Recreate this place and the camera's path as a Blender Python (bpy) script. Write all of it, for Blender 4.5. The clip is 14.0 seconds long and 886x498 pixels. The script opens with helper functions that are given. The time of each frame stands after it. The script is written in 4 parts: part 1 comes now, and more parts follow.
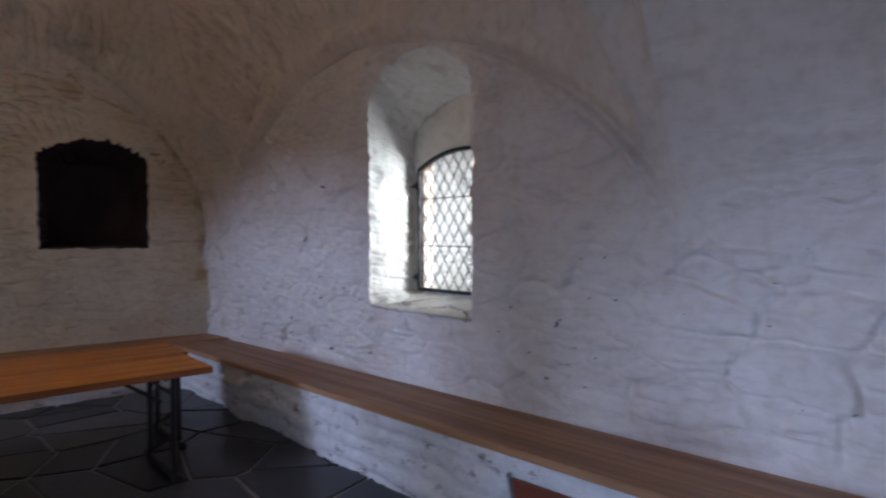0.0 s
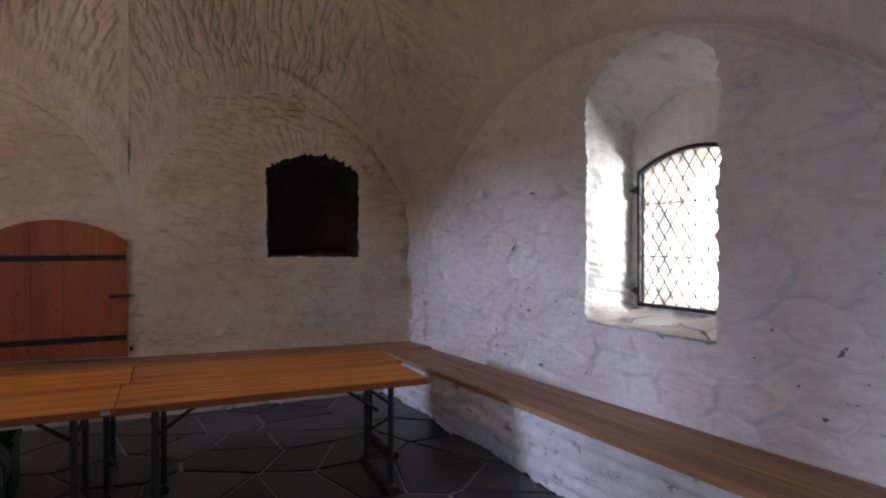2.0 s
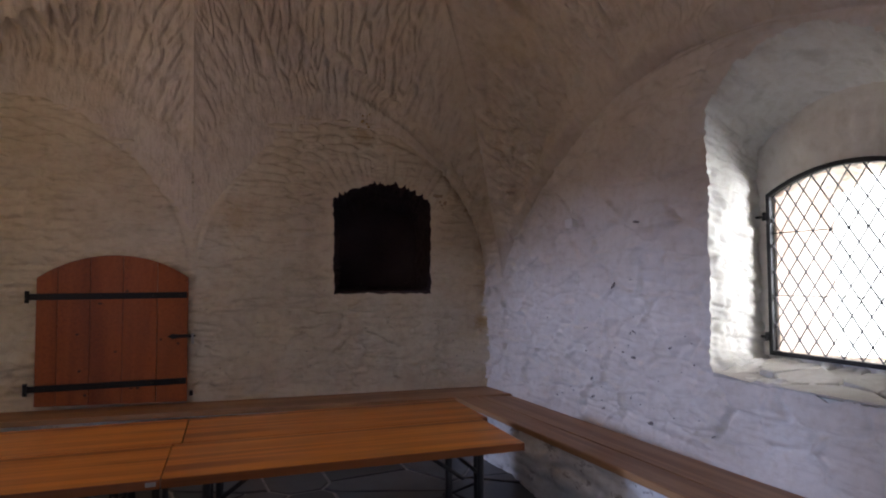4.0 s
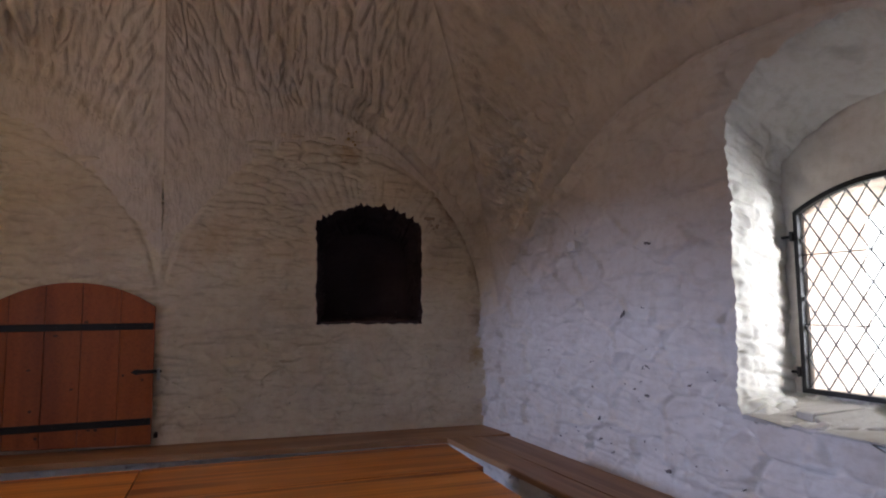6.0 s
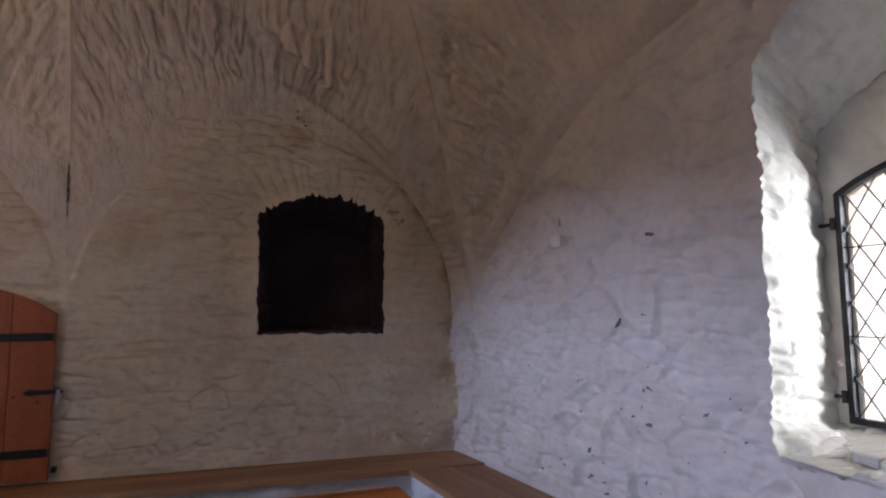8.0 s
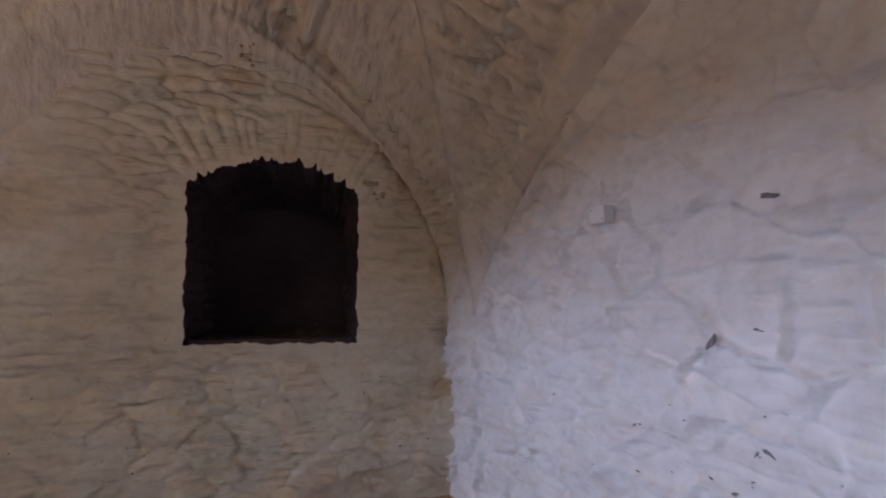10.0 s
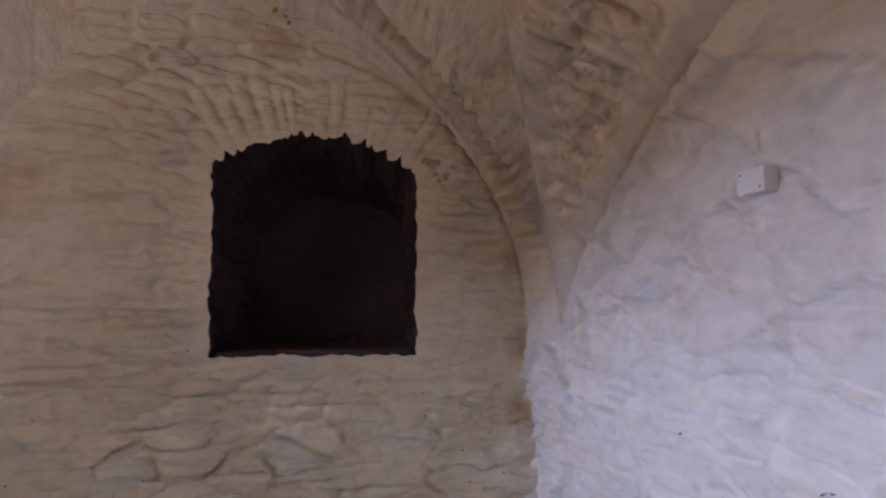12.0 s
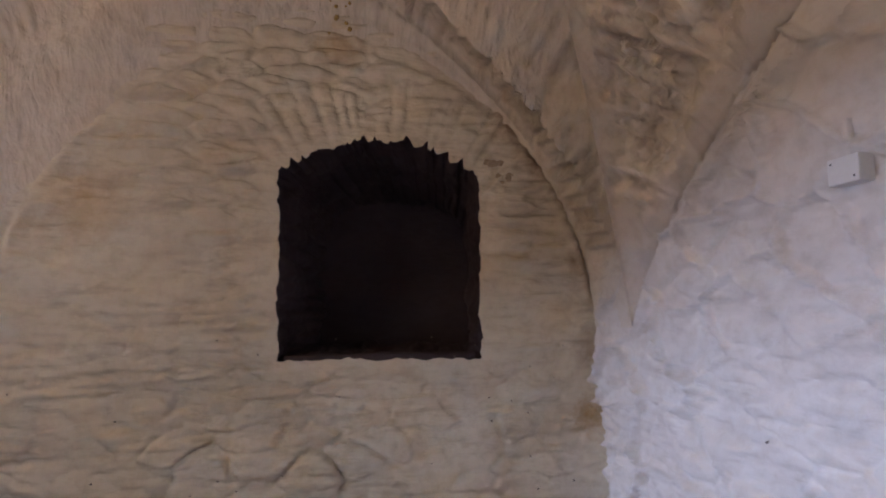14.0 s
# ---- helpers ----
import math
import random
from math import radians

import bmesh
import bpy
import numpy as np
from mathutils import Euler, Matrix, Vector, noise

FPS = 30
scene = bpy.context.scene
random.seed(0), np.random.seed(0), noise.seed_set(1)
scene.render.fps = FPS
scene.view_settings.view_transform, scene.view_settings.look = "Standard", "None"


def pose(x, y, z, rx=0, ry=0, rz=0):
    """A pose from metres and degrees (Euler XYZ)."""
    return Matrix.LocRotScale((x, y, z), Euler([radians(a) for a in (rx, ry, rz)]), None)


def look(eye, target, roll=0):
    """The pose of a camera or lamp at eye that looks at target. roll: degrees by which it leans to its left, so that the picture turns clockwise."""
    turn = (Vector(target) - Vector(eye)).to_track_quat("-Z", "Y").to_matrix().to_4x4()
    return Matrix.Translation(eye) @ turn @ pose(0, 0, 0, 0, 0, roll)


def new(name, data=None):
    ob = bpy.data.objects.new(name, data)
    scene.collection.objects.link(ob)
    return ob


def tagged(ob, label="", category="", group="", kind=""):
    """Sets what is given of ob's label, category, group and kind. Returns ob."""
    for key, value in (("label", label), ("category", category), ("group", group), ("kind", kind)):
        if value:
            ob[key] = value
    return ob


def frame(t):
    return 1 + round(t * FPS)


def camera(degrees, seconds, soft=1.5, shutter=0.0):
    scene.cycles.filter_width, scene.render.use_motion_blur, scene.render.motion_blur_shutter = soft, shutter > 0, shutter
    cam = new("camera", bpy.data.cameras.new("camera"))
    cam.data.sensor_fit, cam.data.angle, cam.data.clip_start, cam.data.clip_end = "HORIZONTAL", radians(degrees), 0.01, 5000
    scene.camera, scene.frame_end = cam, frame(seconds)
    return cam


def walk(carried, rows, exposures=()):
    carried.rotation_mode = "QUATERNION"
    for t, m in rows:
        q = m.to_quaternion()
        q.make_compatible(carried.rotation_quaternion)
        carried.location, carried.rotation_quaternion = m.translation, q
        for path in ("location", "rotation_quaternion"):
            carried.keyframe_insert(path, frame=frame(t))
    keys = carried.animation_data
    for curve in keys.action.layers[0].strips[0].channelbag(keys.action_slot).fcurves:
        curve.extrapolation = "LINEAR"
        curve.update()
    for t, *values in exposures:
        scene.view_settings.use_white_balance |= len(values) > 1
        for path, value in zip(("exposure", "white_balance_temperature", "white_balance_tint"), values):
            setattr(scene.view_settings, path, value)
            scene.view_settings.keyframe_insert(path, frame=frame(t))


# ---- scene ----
cam = camera(71.4, 14.0, soft=2.0, shutter=0.5)
PATH = [
    (0, (-2.886, -7.095, 1.605), (-1.519, -5.636, 1.551), -0.2),
    (0.5, (-2.868, -7.017, 1.568), (-1.707, -5.389, 1.528), -0.1),
    (1, (-2.898, -6.886, 1.567), (-1.856, -5.179, 1.538), -0.2),
    (1.5, (-2.951, -6.789, 1.599), (-1.986, -5.037, 1.574), -0.2),
    (2, (-2.924, -6.682, 1.585), (-2.025, -4.896, 1.57), -0.1),
    (2.5, (-2.838, -6.541, 1.607), (-2.031, -4.712, 1.604), -0.1),
    (3, (-2.825, -6.376, 1.6), (-2.086, -4.517, 1.626), -0.1),
    (3.5, (-2.867, -6.2, 1.621), (-2.145, -4.336, 1.68), -0.1),
    (6, (-2.644, -5.656, 1.612), (-1.912, -3.804, 1.796), -0.4),
    (6.5, (-2.653, -5.503, 1.619), (-1.914, -3.655, 1.818), -0.3),
    (7, (-2.606, -5.349, 1.613), (-1.854, -3.507, 1.816), -0.4),
    (7.5, (-2.383, -5.174, 1.598), (-1.624, -3.335, 1.802), -0.4),
    (8, (-2.173, -4.974, 1.607), (-1.405, -3.139, 1.814), -0.4),
    (8.2, (-2.108, -4.882, 1.579), (-1.339, -3.049, 1.799), -0.3),
    (10.5, (-1.529, -3.553, 1.674), (-0.775, -1.71, 1.858), -0.2),
    (11, (-1.431, -3.315, 1.641), (-0.717, -1.458, 1.849), -0.3),
    (11.5, (-1.36, -3.206, 1.677), (-0.709, -1.325, 1.869), 0.0),
    (12, (-1.392, -3.157, 1.683), (-0.843, -1.243, 1.875), -0.1),
    (12.5, (-1.404, -3.151, 1.671), (-0.959, -1.211, 1.875), -0.2),
    (13, (-1.399, -3.129, 1.673), (-0.997, -1.181, 1.881), -0.2),
    (13.5, (-1.416, -3.115, 1.66), (-1.023, -1.167, 1.882), -0.2),
    (14, (-1.405, -3.114, 1.675), (-1.043, -1.158, 1.883), -0.5),
]
walk(cam, [(t, look(eye, target, roll)) for t, eye, target, roll in PATH],
     [(0, -0.98, 6050, 10), (1, -0.90, 6350, 10), (2, -0.76, 6500, 14), (3.5, -1.03, 6500, 14), (6, -1.05, 6500, 14), (7, -0.86, 6450, 14), (8.2, -0.80, 6350, 13), (10.3, -0.30, 6330, 11), (12, -0.05, 6350, 12), (14, 0.05, 6450, 10)])

# ---- world, sun and lamps ----
SKY = bpy.data.worlds.new("sky")
SKY.use_nodes = True
scene.world = SKY
_n = SKY.node_tree.nodes
_sky = _n.new("ShaderNodeTexSky")
_sky.sky_type = "NISHITA"
_sky.sun_disc = False
_sky.sun_elevation, _sky.sun_rotation = radians(42), radians(200)
SKY.node_tree.links.new(_sky.outputs[0], _n["Background"].inputs[0])
_n["Background"].inputs[1].default_value = 0.15

sun = new("sun", bpy.data.lights.new("sun", "SUN"))
sun.data.energy, sun.data.angle, sun.data.color = 1.2, radians(12), (1.0, 0.95, 0.88)
sun.matrix_world = look((0, 0, 20), (0 + 3.4, 0 + 9.4, 20 - 9.0))


def area_lamp(name, eye, target, width, height, watts, colour):
    lamp = new(name, bpy.data.lights.new(name, "AREA"))
    lamp.data.shape, lamp.data.size, lamp.data.size_y = "RECTANGLE", width, height
    lamp.data.energy, lamp.data.color = watts, colour
    lamp.matrix_world = look(eye, target)
    return lamp


# the sky's light at the window and at the windows across the room, fill from an added, unseen doorway, and the warm
# lamp at the far end
area_lamp("window_light", (2.9, -5.7, 1.50), (0.45, -3.35, 1.75), 3.2, 3.0, 1550, (0.90, 0.95, 1.0))
far_window_lamp = area_lamp("far_window_light", (-11.5, -2.35, 2.72), (0.0, -3.6, 1.6), 0.9, 0.75, 330, (0.50, 0.62, 1.0))
far_window_lamp.data.spread = radians(110)
area_lamp("far_door_fill", (-7.6, -7.1, 1.65), (0.0, -7.4, 1.4), 2.0, 1.9, 470, (0.52, 0.65, 1.0))
bulb = new("bulb_light", bpy.data.lights.new("bulb_light", "POINT"))
bulb.data.energy, bulb.data.color, bulb.data.shadow_soft_size = 57, (1.0, 0.66, 0.39), 0.12
bulb.location = (-4.3, -3.0, 3.25)

# ---- materials ----


def mat(name):
    m = bpy.data.materials.new(name)
    m.use_nodes = True
    nt = m.node_tree
    return m, nt, nt.nodes["Principled BSDF"]


def nd(nt, kind, **inputs):
    n = nt.nodes.new("ShaderNode" + kind)
    for k, v in inputs.items():
        n.inputs[k.replace("_", " ")].default_value = v
    return n


def coords(nt, scale=(1, 1, 1), rot=(0, 0, 0)):
    tc, mp = nt.nodes.new("ShaderNodeTexCoord"), nt.nodes.new("ShaderNodeMapping")
    mp.inputs["Scale"].default_value, mp.inputs["Rotation"].default_value = scale, rot
    nt.links.new(tc.outputs["Object"], mp.inputs["Vector"])
    return mp.outputs[0]


def ramp(nt, fac, stops):
    r = nt.nodes.new("ShaderNodeValToRGB")
    e = r.color_ramp.elements
    while len(e) < len(stops):
        e.new(0.5)
    for el, (p, c) in zip(e, stops):
        el.position, el.color = p, (*c, 1)
    nt.links.new(fac, r.inputs[0])
    return r.outputs[0]


def mix(nt, fac, a, b, mode="MIX"):
    m = nt.nodes.new("ShaderNodeMix")
    m.data_type, m.blend_type = "RGBA", mode
    for sock, v in ((m.inputs[0], fac), (m.inputs[6], a), (m.inputs[7], b)):
        if hasattr(v, "is_output"):
            nt.links.new(v, sock)
        elif isinstance(v, (int, float)):
            sock.default_value = v
        else:
            sock.default_value = (*v, 1)
    return m.outputs[2]


def bump(nt, bsdf, height, strength, distance, before=None):
    b = nd(nt, "Bump", Strength=strength, Distance=distance)
    nt.links.new(height, b.inputs["Height"])
    if before:
        nt.links.new(before, b.inputs["Normal"])
    nt.links.new(b.outputs[0], bsdf.inputs["Normal"])
    return b.outputs[0]


def limewash(name, light, dark, stretch=(1, 1, 1), grain=1.0):
    """Lime-washed masonry: chalky, with stains, brush marks and bare specks."""
    m, nt, b = mat(name)
    big = nd(nt, "TexNoise", Scale=1.3, Detail=5.0, Roughness=0.6)
    nt.links.new(coords(nt), big.inputs["Vector"])
    small = nd(nt, "TexNoise", Scale=14.0, Detail=6.0, Roughness=0.65)
    nt.links.new(coords(nt, stretch), small.inputs["Vector"])
    base = ramp(nt, big.outputs[0], [(0.3, dark), (0.62, light)])
    tint = ramp(nt, small.outputs[0], [(0.30, (0.80, 0.76, 0.70)), (0.55, (1, 1, 1))])
    col = mix(nt, 0.55, base, tint, "MULTIPLY")
    nt.links.new(col, b.inputs["Base Color"])
    b.inputs["Roughness"].default_value = 0.95
    b.inputs["Specular IOR Level"].default_value = 0.15
    fine = nd(nt, "TexNoise", Scale=42.0, Detail=5.0, Roughness=0.6)
    nt.links.new(coords(nt, stretch), fine.inputs["Vector"])
    n1 = bump(nt, b, small.outputs[0], 0.45 * grain, 0.02)
    bump(nt, b, fine.outputs[0], 0.16 * grain, 0.006, n1)
    return m


def worn_base():
    """Limewash worn off rubble: bare grey-brown stone shows in patches."""
    m = limewash("limewash_worn", (0.78, 0.77, 0.75), (0.62, 0.59, 0.55), (1, 1, 2.0), 1.6)
    nt = m.node_tree
    b = nt.nodes["Principled BSDF"]
    old = b.inputs["Base Color"].links[0].from_socket
    n = nd(nt, "TexNoise", Scale=5.5, Detail=5.0, Roughness=0.7)
    nt.links.new(coords(nt, (1, 1, 1.8)), n.inputs["Vector"])
    mask = ramp(nt, n.outputs[0], [(0.58, (0, 0, 0)), (0.68, (1, 1, 1))])
    nt.links.new(mix(nt, mask, old, (0.22, 0.18, 0.16)), b.inputs["Base Color"])
    return m


def pine(name, light, dark, strip, rough=0.42, axis=1, gloss=0.5):
    """Sawn wood along x (axis 1: strips side by side in y)."""
    m, nt, b = mat(name)
    st = (0.35, 1.0 / strip, 0.35) if axis == 1 else (1.0 / strip, 0.35, 0.35)
    gr = (0.7, 26, 26) if axis == 1 else (26, 0.7, 26)
    bands = nd(nt, "TexNoise", Scale=1.0, Detail=1.5, Roughness=0.4)
    nt.links.new(coords(nt, st), bands.inputs["Vector"])
    grain = nd(nt, "TexNoise", Scale=1.6, Detail=6.0, Roughness=0.62, Distortion=0.5)
    nt.links.new(coords(nt, gr), grain.inputs["Vector"])
    wear = nd(nt, "TexNoise", Scale=3.0, Detail=4.0)
    nt.links.new(coords(nt), wear.inputs["Vector"])
    base = ramp(nt, bands.outputs[0], [(0.36, dark), (0.48, light), (0.56, tuple(0.5 * (p + q) for p, q in zip(light, dark))), (0.66, light)])
    g = ramp(nt, grain.outputs[0], [(0.34, (0.62, 0.56, 0.50)), (0.58, (1, 1, 1))])
    col = mix(nt, 0.6, base, g, "MULTIPLY")
    info = nt.nodes.new("ShaderNodeObjectInfo")
    vary = ramp(nt, info.outputs["Random"], [(0.0, (0.86, 0.84, 0.82)), (1.0, (1, 1, 1))])
    nt.links.new(mix(nt, 1.0, col, vary, "MULTIPLY"), b.inputs["Base Color"])
    r = nd(nt, "MapRange")
    nt.links.new(wear.outputs[0], r.inputs[0])
    r.inputs[3].default_value, r.inputs[4].default_value = rough - 0.08, rough + 0.16
    nt.links.new(r.outputs[0], b.inputs["Roughness"])
    b.inputs["Specular IOR Level"].default_value = gloss
    bump(nt, b, grain.outputs[0], 0.25, 0.003)
    return m


def plain(name, colour, rough, metal=0.0, speck=0.25, scale=60.0):
    m, nt, b = mat(name)
    n = nd(nt, "TexNoise", Scale=scale, Detail=4.0)
    nt.links.new(coords(nt), n.inputs["Vector"])
    col = ramp(nt, n.outputs[0], [(0.3, tuple(c * (1 - speck) for c in colour)), (0.7, colour)])
    nt.links.new(col, b.inputs["Base Color"])
    b.inputs["Roughness"].default_value, b.inputs["Metallic"].default_value = rough, metal
    bump(nt, b, n.outputs[0], 0.2, 0.002)
    return m


def slotted(name, light, dark, turn, scale, worn=0.8, relief=0.8):
    """Limewashed vault: grime and slots run with the courses; turn: degrees about x, y, z that lay them along an axis, scale: how they stretch."""
    m = limewash(name, light, dark)
    nt = m.node_tree
    b = nt.nodes["Principled BSDF"]
    old = b.inputs["Base Color"].links[0].from_socket
    n1 = b.inputs["Normal"].links[0].from_socket
    n = nd(nt, "TexNoise", Scale=1.0, Detail=3.0, Roughness=0.55, Distortion=0.25)
    tc, m1, m2 = nt.nodes.new("ShaderNodeTexCoord"), nt.nodes.new("ShaderNodeMapping"), nt.nodes.new("ShaderNodeMapping")
    m1.inputs["Rotation"].default_value = [radians(a) for a in turn]
    m2.inputs["Scale"].default_value = scale
    nt.links.new(tc.outputs["Object"], m1.inputs["Vector"])
    nt.links.new(m1.outputs[0], m2.inputs["Vector"])
    nt.links.new(m2.outputs[0], n.inputs["Vector"])
    mask = ramp(nt, n.outputs[0], [(0.57, (0, 0, 0)), (0.73, (worn, worn, worn))])
    nt.links.new(mix(nt, mask, old, tuple(0.70 * c for c in dark)), b.inputs["Base Color"])
    inv = nd(nt, "Math")
    inv.operation = "SUBTRACT"
    inv.inputs[0].default_value = 1.0
    nt.links.new(n.outputs[0], inv.inputs[1])
    bump(nt, b, inv.outputs[0], relief, 0.06, n1)
    return m


def stain(m, places, colour):
    """Damp stains soaked into a wash: (x, y, z, radius, strength) each, ragged at the rim."""
    nt = m.node_tree
    b = nt.nodes["Principled BSDF"]
    n = nd(nt, "TexNoise", Scale=13.0, Detail=5.0, Roughness=0.7)
    at = coords(nt)
    nt.links.new(at, n.inputs["Vector"])
    for x, y, z, radius, strength in places:
        d = nt.nodes.new("ShaderNodeVectorMath")
        d.operation = "DISTANCE"
        d.inputs[1].default_value = (x, y, z)
        nt.links.new(at, d.inputs[0])
        rough = nd(nt, "Math")
        rough.operation = "MULTIPLY_ADD"
        rough.inputs[1].default_value = 1.6 * radius
        nt.links.new(n.outputs[0], rough.inputs[0])
        nt.links.new(d.outputs["Value"], rough.inputs[2])
        mask = ramp(nt, rough.outputs[0], [(0.95 * radius, (strength, strength, strength)), (1.75 * radius, (0, 0, 0))])
        old = b.inputs["Base Color"].links[0].from_socket
        nt.links.new(mix(nt, mask, old, colour), b.inputs["Base Color"])


LIME_BACK = slotted("limewash_cream", (0.76, 0.70, 0.575), (0.66, 0.57, 0.43), (0, 0, 0), (2.4, 9, 12), 0.55, 0.45)
LIME_SIDE = slotted("limewash_white", (0.75, 0.71, 0.66), (0.67, 0.61, 0.55), (0, 0, 0), (9, 2.2, 9), 0.45, 0.40)
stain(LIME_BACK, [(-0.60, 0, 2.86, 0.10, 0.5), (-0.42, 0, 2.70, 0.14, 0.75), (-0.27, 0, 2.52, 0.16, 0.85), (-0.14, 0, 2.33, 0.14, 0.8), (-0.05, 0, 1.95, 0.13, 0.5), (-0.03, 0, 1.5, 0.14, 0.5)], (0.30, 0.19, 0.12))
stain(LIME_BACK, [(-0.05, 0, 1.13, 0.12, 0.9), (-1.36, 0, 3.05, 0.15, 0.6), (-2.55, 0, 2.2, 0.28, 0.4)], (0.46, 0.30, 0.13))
LIME_VAULT = limewash("limewash_vault", (0.74, 0.69, 0.62), (0.66, 0.60, 0.53), (1, 1, 1))
VAULT_SIDE = slotted("limewash_vault_side", (0.74, 0.68, 0.60), (0.65, 0.58, 0.50), (0, -54, 0), (1.9, 13, 13), 0.40, 0.25)
VAULT_BACK = slotted("limewash_vault_back", (0.74, 0.68, 0.59), (0.65, 0.58, 0.49), (54, 0, 0), (13, 1.9, 13), 0.6, 0.5)
LIME_REVEAL = slotted("limewash_reveal", (0.80, 0.79, 0.76), (0.66, 0.63, 0.57), (0, 0, 0), (5, 5, 8), 0.60, 0.30)
LIME_BASE = worn_base()
# near-black purplish masonry for the niche's lining, back and kerb
NICHE_DARK = limewash("dark_niche_masonry", (0.090, 0.066, 0.074), (0.050, 0.036, 0.042), (1, 1, 2))
STONE = limewash("sill_stone", (0.70, 0.68, 0.63), (0.46, 0.43, 0.38), (1, 1, 1), 1.4)
OUTER_BRICK = limewash("outer_brick", (0.68, 0.60, 0.53), (0.50, 0.37, 0.29), (1, 1, 2.5), 1.4)
PINE_TABLE = pine("varnished_pine", (0.66, 0.23, 0.032), (0.25, 0.062, 0.011), 0.12, 0.33)
PINE_EDGE = pine("stained_edge", (0.34, 0.105, 0.022), (0.24, 0.07, 0.015), 0.2, 0.4)
OAK_BENCH_X = pine("bench_wood_along_x", (0.47, 0.26, 0.125), (0.33, 0.165, 0.075), 0.16, 0.48)
OAK_BENCH_Y = pine("bench_wood_along_y", (0.47, 0.26, 0.125), (0.33, 0.165, 0.075), 0.16, 0.48, axis=0)
DOOR_WOOD = pine("door_wood", (0.41, 0.105, 0.022), (0.29, 0.068, 0.014), 0.20, 0.46, axis=0)
IRON = plain("black_iron", (0.022, 0.021, 0.023), 0.55, 0.5)
STEEL = plain("dark_tube_steel", (0.022, 0.020, 0.022), 0.5, 0.15)
ZINC = plain("pale_zinc", (0.55, 0.55, 0.54), 0.4, 0.8)
PLASTIC_WHITE = plain("white_plastic", (0.78, 0.76, 0.72), 0.45, 0, 0.06)
PLASTIC_GREEN = plain("green_plastic", (0.02, 0.09, 0.03), 0.45, 0, 0.2)
PLASTIC_BLACK = plain("black_plastic", (0.02, 0.02, 0.022), 0.4, 0, 0.2)
CHIP = plain("bare_speck", (0.24, 0.21, 0.19), 0.95, 0, 0.4)
FLAKE = plain("flaked_wash", (0.52, 0.41, 0.29), 0.95, 0, 0.4)
OCHRE = plain("ochre_stain", (0.55, 0.38, 0.14), 0.95, 0, 0.4)
LABEL = plain("yellow_paper", (0.55, 0.36, 0.06), 0.7, 0, 0.4)
CHROME = plain("grey_tube_steel", (0.52, 0.53, 0.56), 0.30, 0.85, 0.1)
RED_WOOD = pine("red_stained_wood", (0.16, 0.045, 0.022), (0.10, 0.028, 0.015), 0.2, 0.4, axis=0)
KNOT = plain("wood_knot", (0.10, 0.03, 0.012), 0.5, 0, 0.4)
LEAD = plain("grey_lead", (0.10, 0.10, 0.105), 0.75, 0.1)


def slate():
    m, nt, b = mat("floor_slate")
    info = nt.nodes.new("ShaderNodeObjectInfo")
    n = nd(nt, "TexNoise", Scale=5.0, Detail=7.0, Roughness=0.65)
    nt.links.new(coords(nt), n.inputs["Vector"])
    tone = ramp(nt, info.outputs["Random"], [(0.0, (0.018, 0.017, 0.019)), (0.6, (0.036, 0.035, 0.039)), (1.0, (0.10, 0.10, 0.108))])
    spots = ramp(nt, n.outputs[0], [(0.35, (0.62, 0.6, 0.58)), (0.65, (1, 1, 1))])
    nt.links.new(mix(nt, 0.8, tone, spots, "MULTIPLY"), b.inputs["Base Color"])
    b.inputs["Roughness"].default_value = 0.36
    bump(nt, b, n.outputs[0], 0.35, 0.01)
    return m


SLATE = slate()
MORTAR = plain("floor_mortar", (0.42, 0.41, 0.40), 0.9, 0, 0.4, 30)

GLASS, _nt, _b = mat("window_glass")
_tr, _gl, _fr, _mx = nd(_nt, "BsdfTransparent"), nd(_nt, "BsdfGlossy", Roughness=0.06), nd(_nt, "Fresnel", IOR=1.45), nd(_nt, "MixShader")
_tr.inputs[0].default_value = (0.95, 0.97, 0.97, 1)
_nt.links.new(_fr.outputs[0], _mx.inputs[0])
_nt.links.new(_tr.outputs[0], _mx.inputs[1])
_nt.links.new(_gl.outputs[0], _mx.inputs[2])
_nt.links.new(_mx.outputs[0], _nt.nodes["Material Output"].inputs["Surface"])

OPAL, _nt, _b = mat("opal_lamp_glass")
_b.inputs["Base Color"].default_value = (0.9, 0.8, 0.65, 1)
_b.inputs["Emission Color"].default_value = (1.0, 0.68, 0.36, 1)
_b.inputs["Emission Strength"].default_value = 6.0

GRASS = plain("grass", (0.10, 0.15, 0.05), 0.95, 0, 0.5, 3)

# ---- mesh helpers ----


def link_bm(name, bm, material, parent=None, label="", smooth=False):
    me = bpy.data.meshes.new(name)
    bmesh.ops.recalc_face_normals(bm, faces=bm.faces)
    if smooth:
        for f in bm.faces:
            f.smooth = True
    bm.to_mesh(me)
    bm.free()
    me.materials.append(material)
    ob = new(name, me)
    if parent:
        ob.parent = parent
    if label:
        ob["label"] = label
    return ob


def part(name, bm, material, parent, label="", smooth=False):
    return link_bm(name, bm, material, parent, label, smooth)


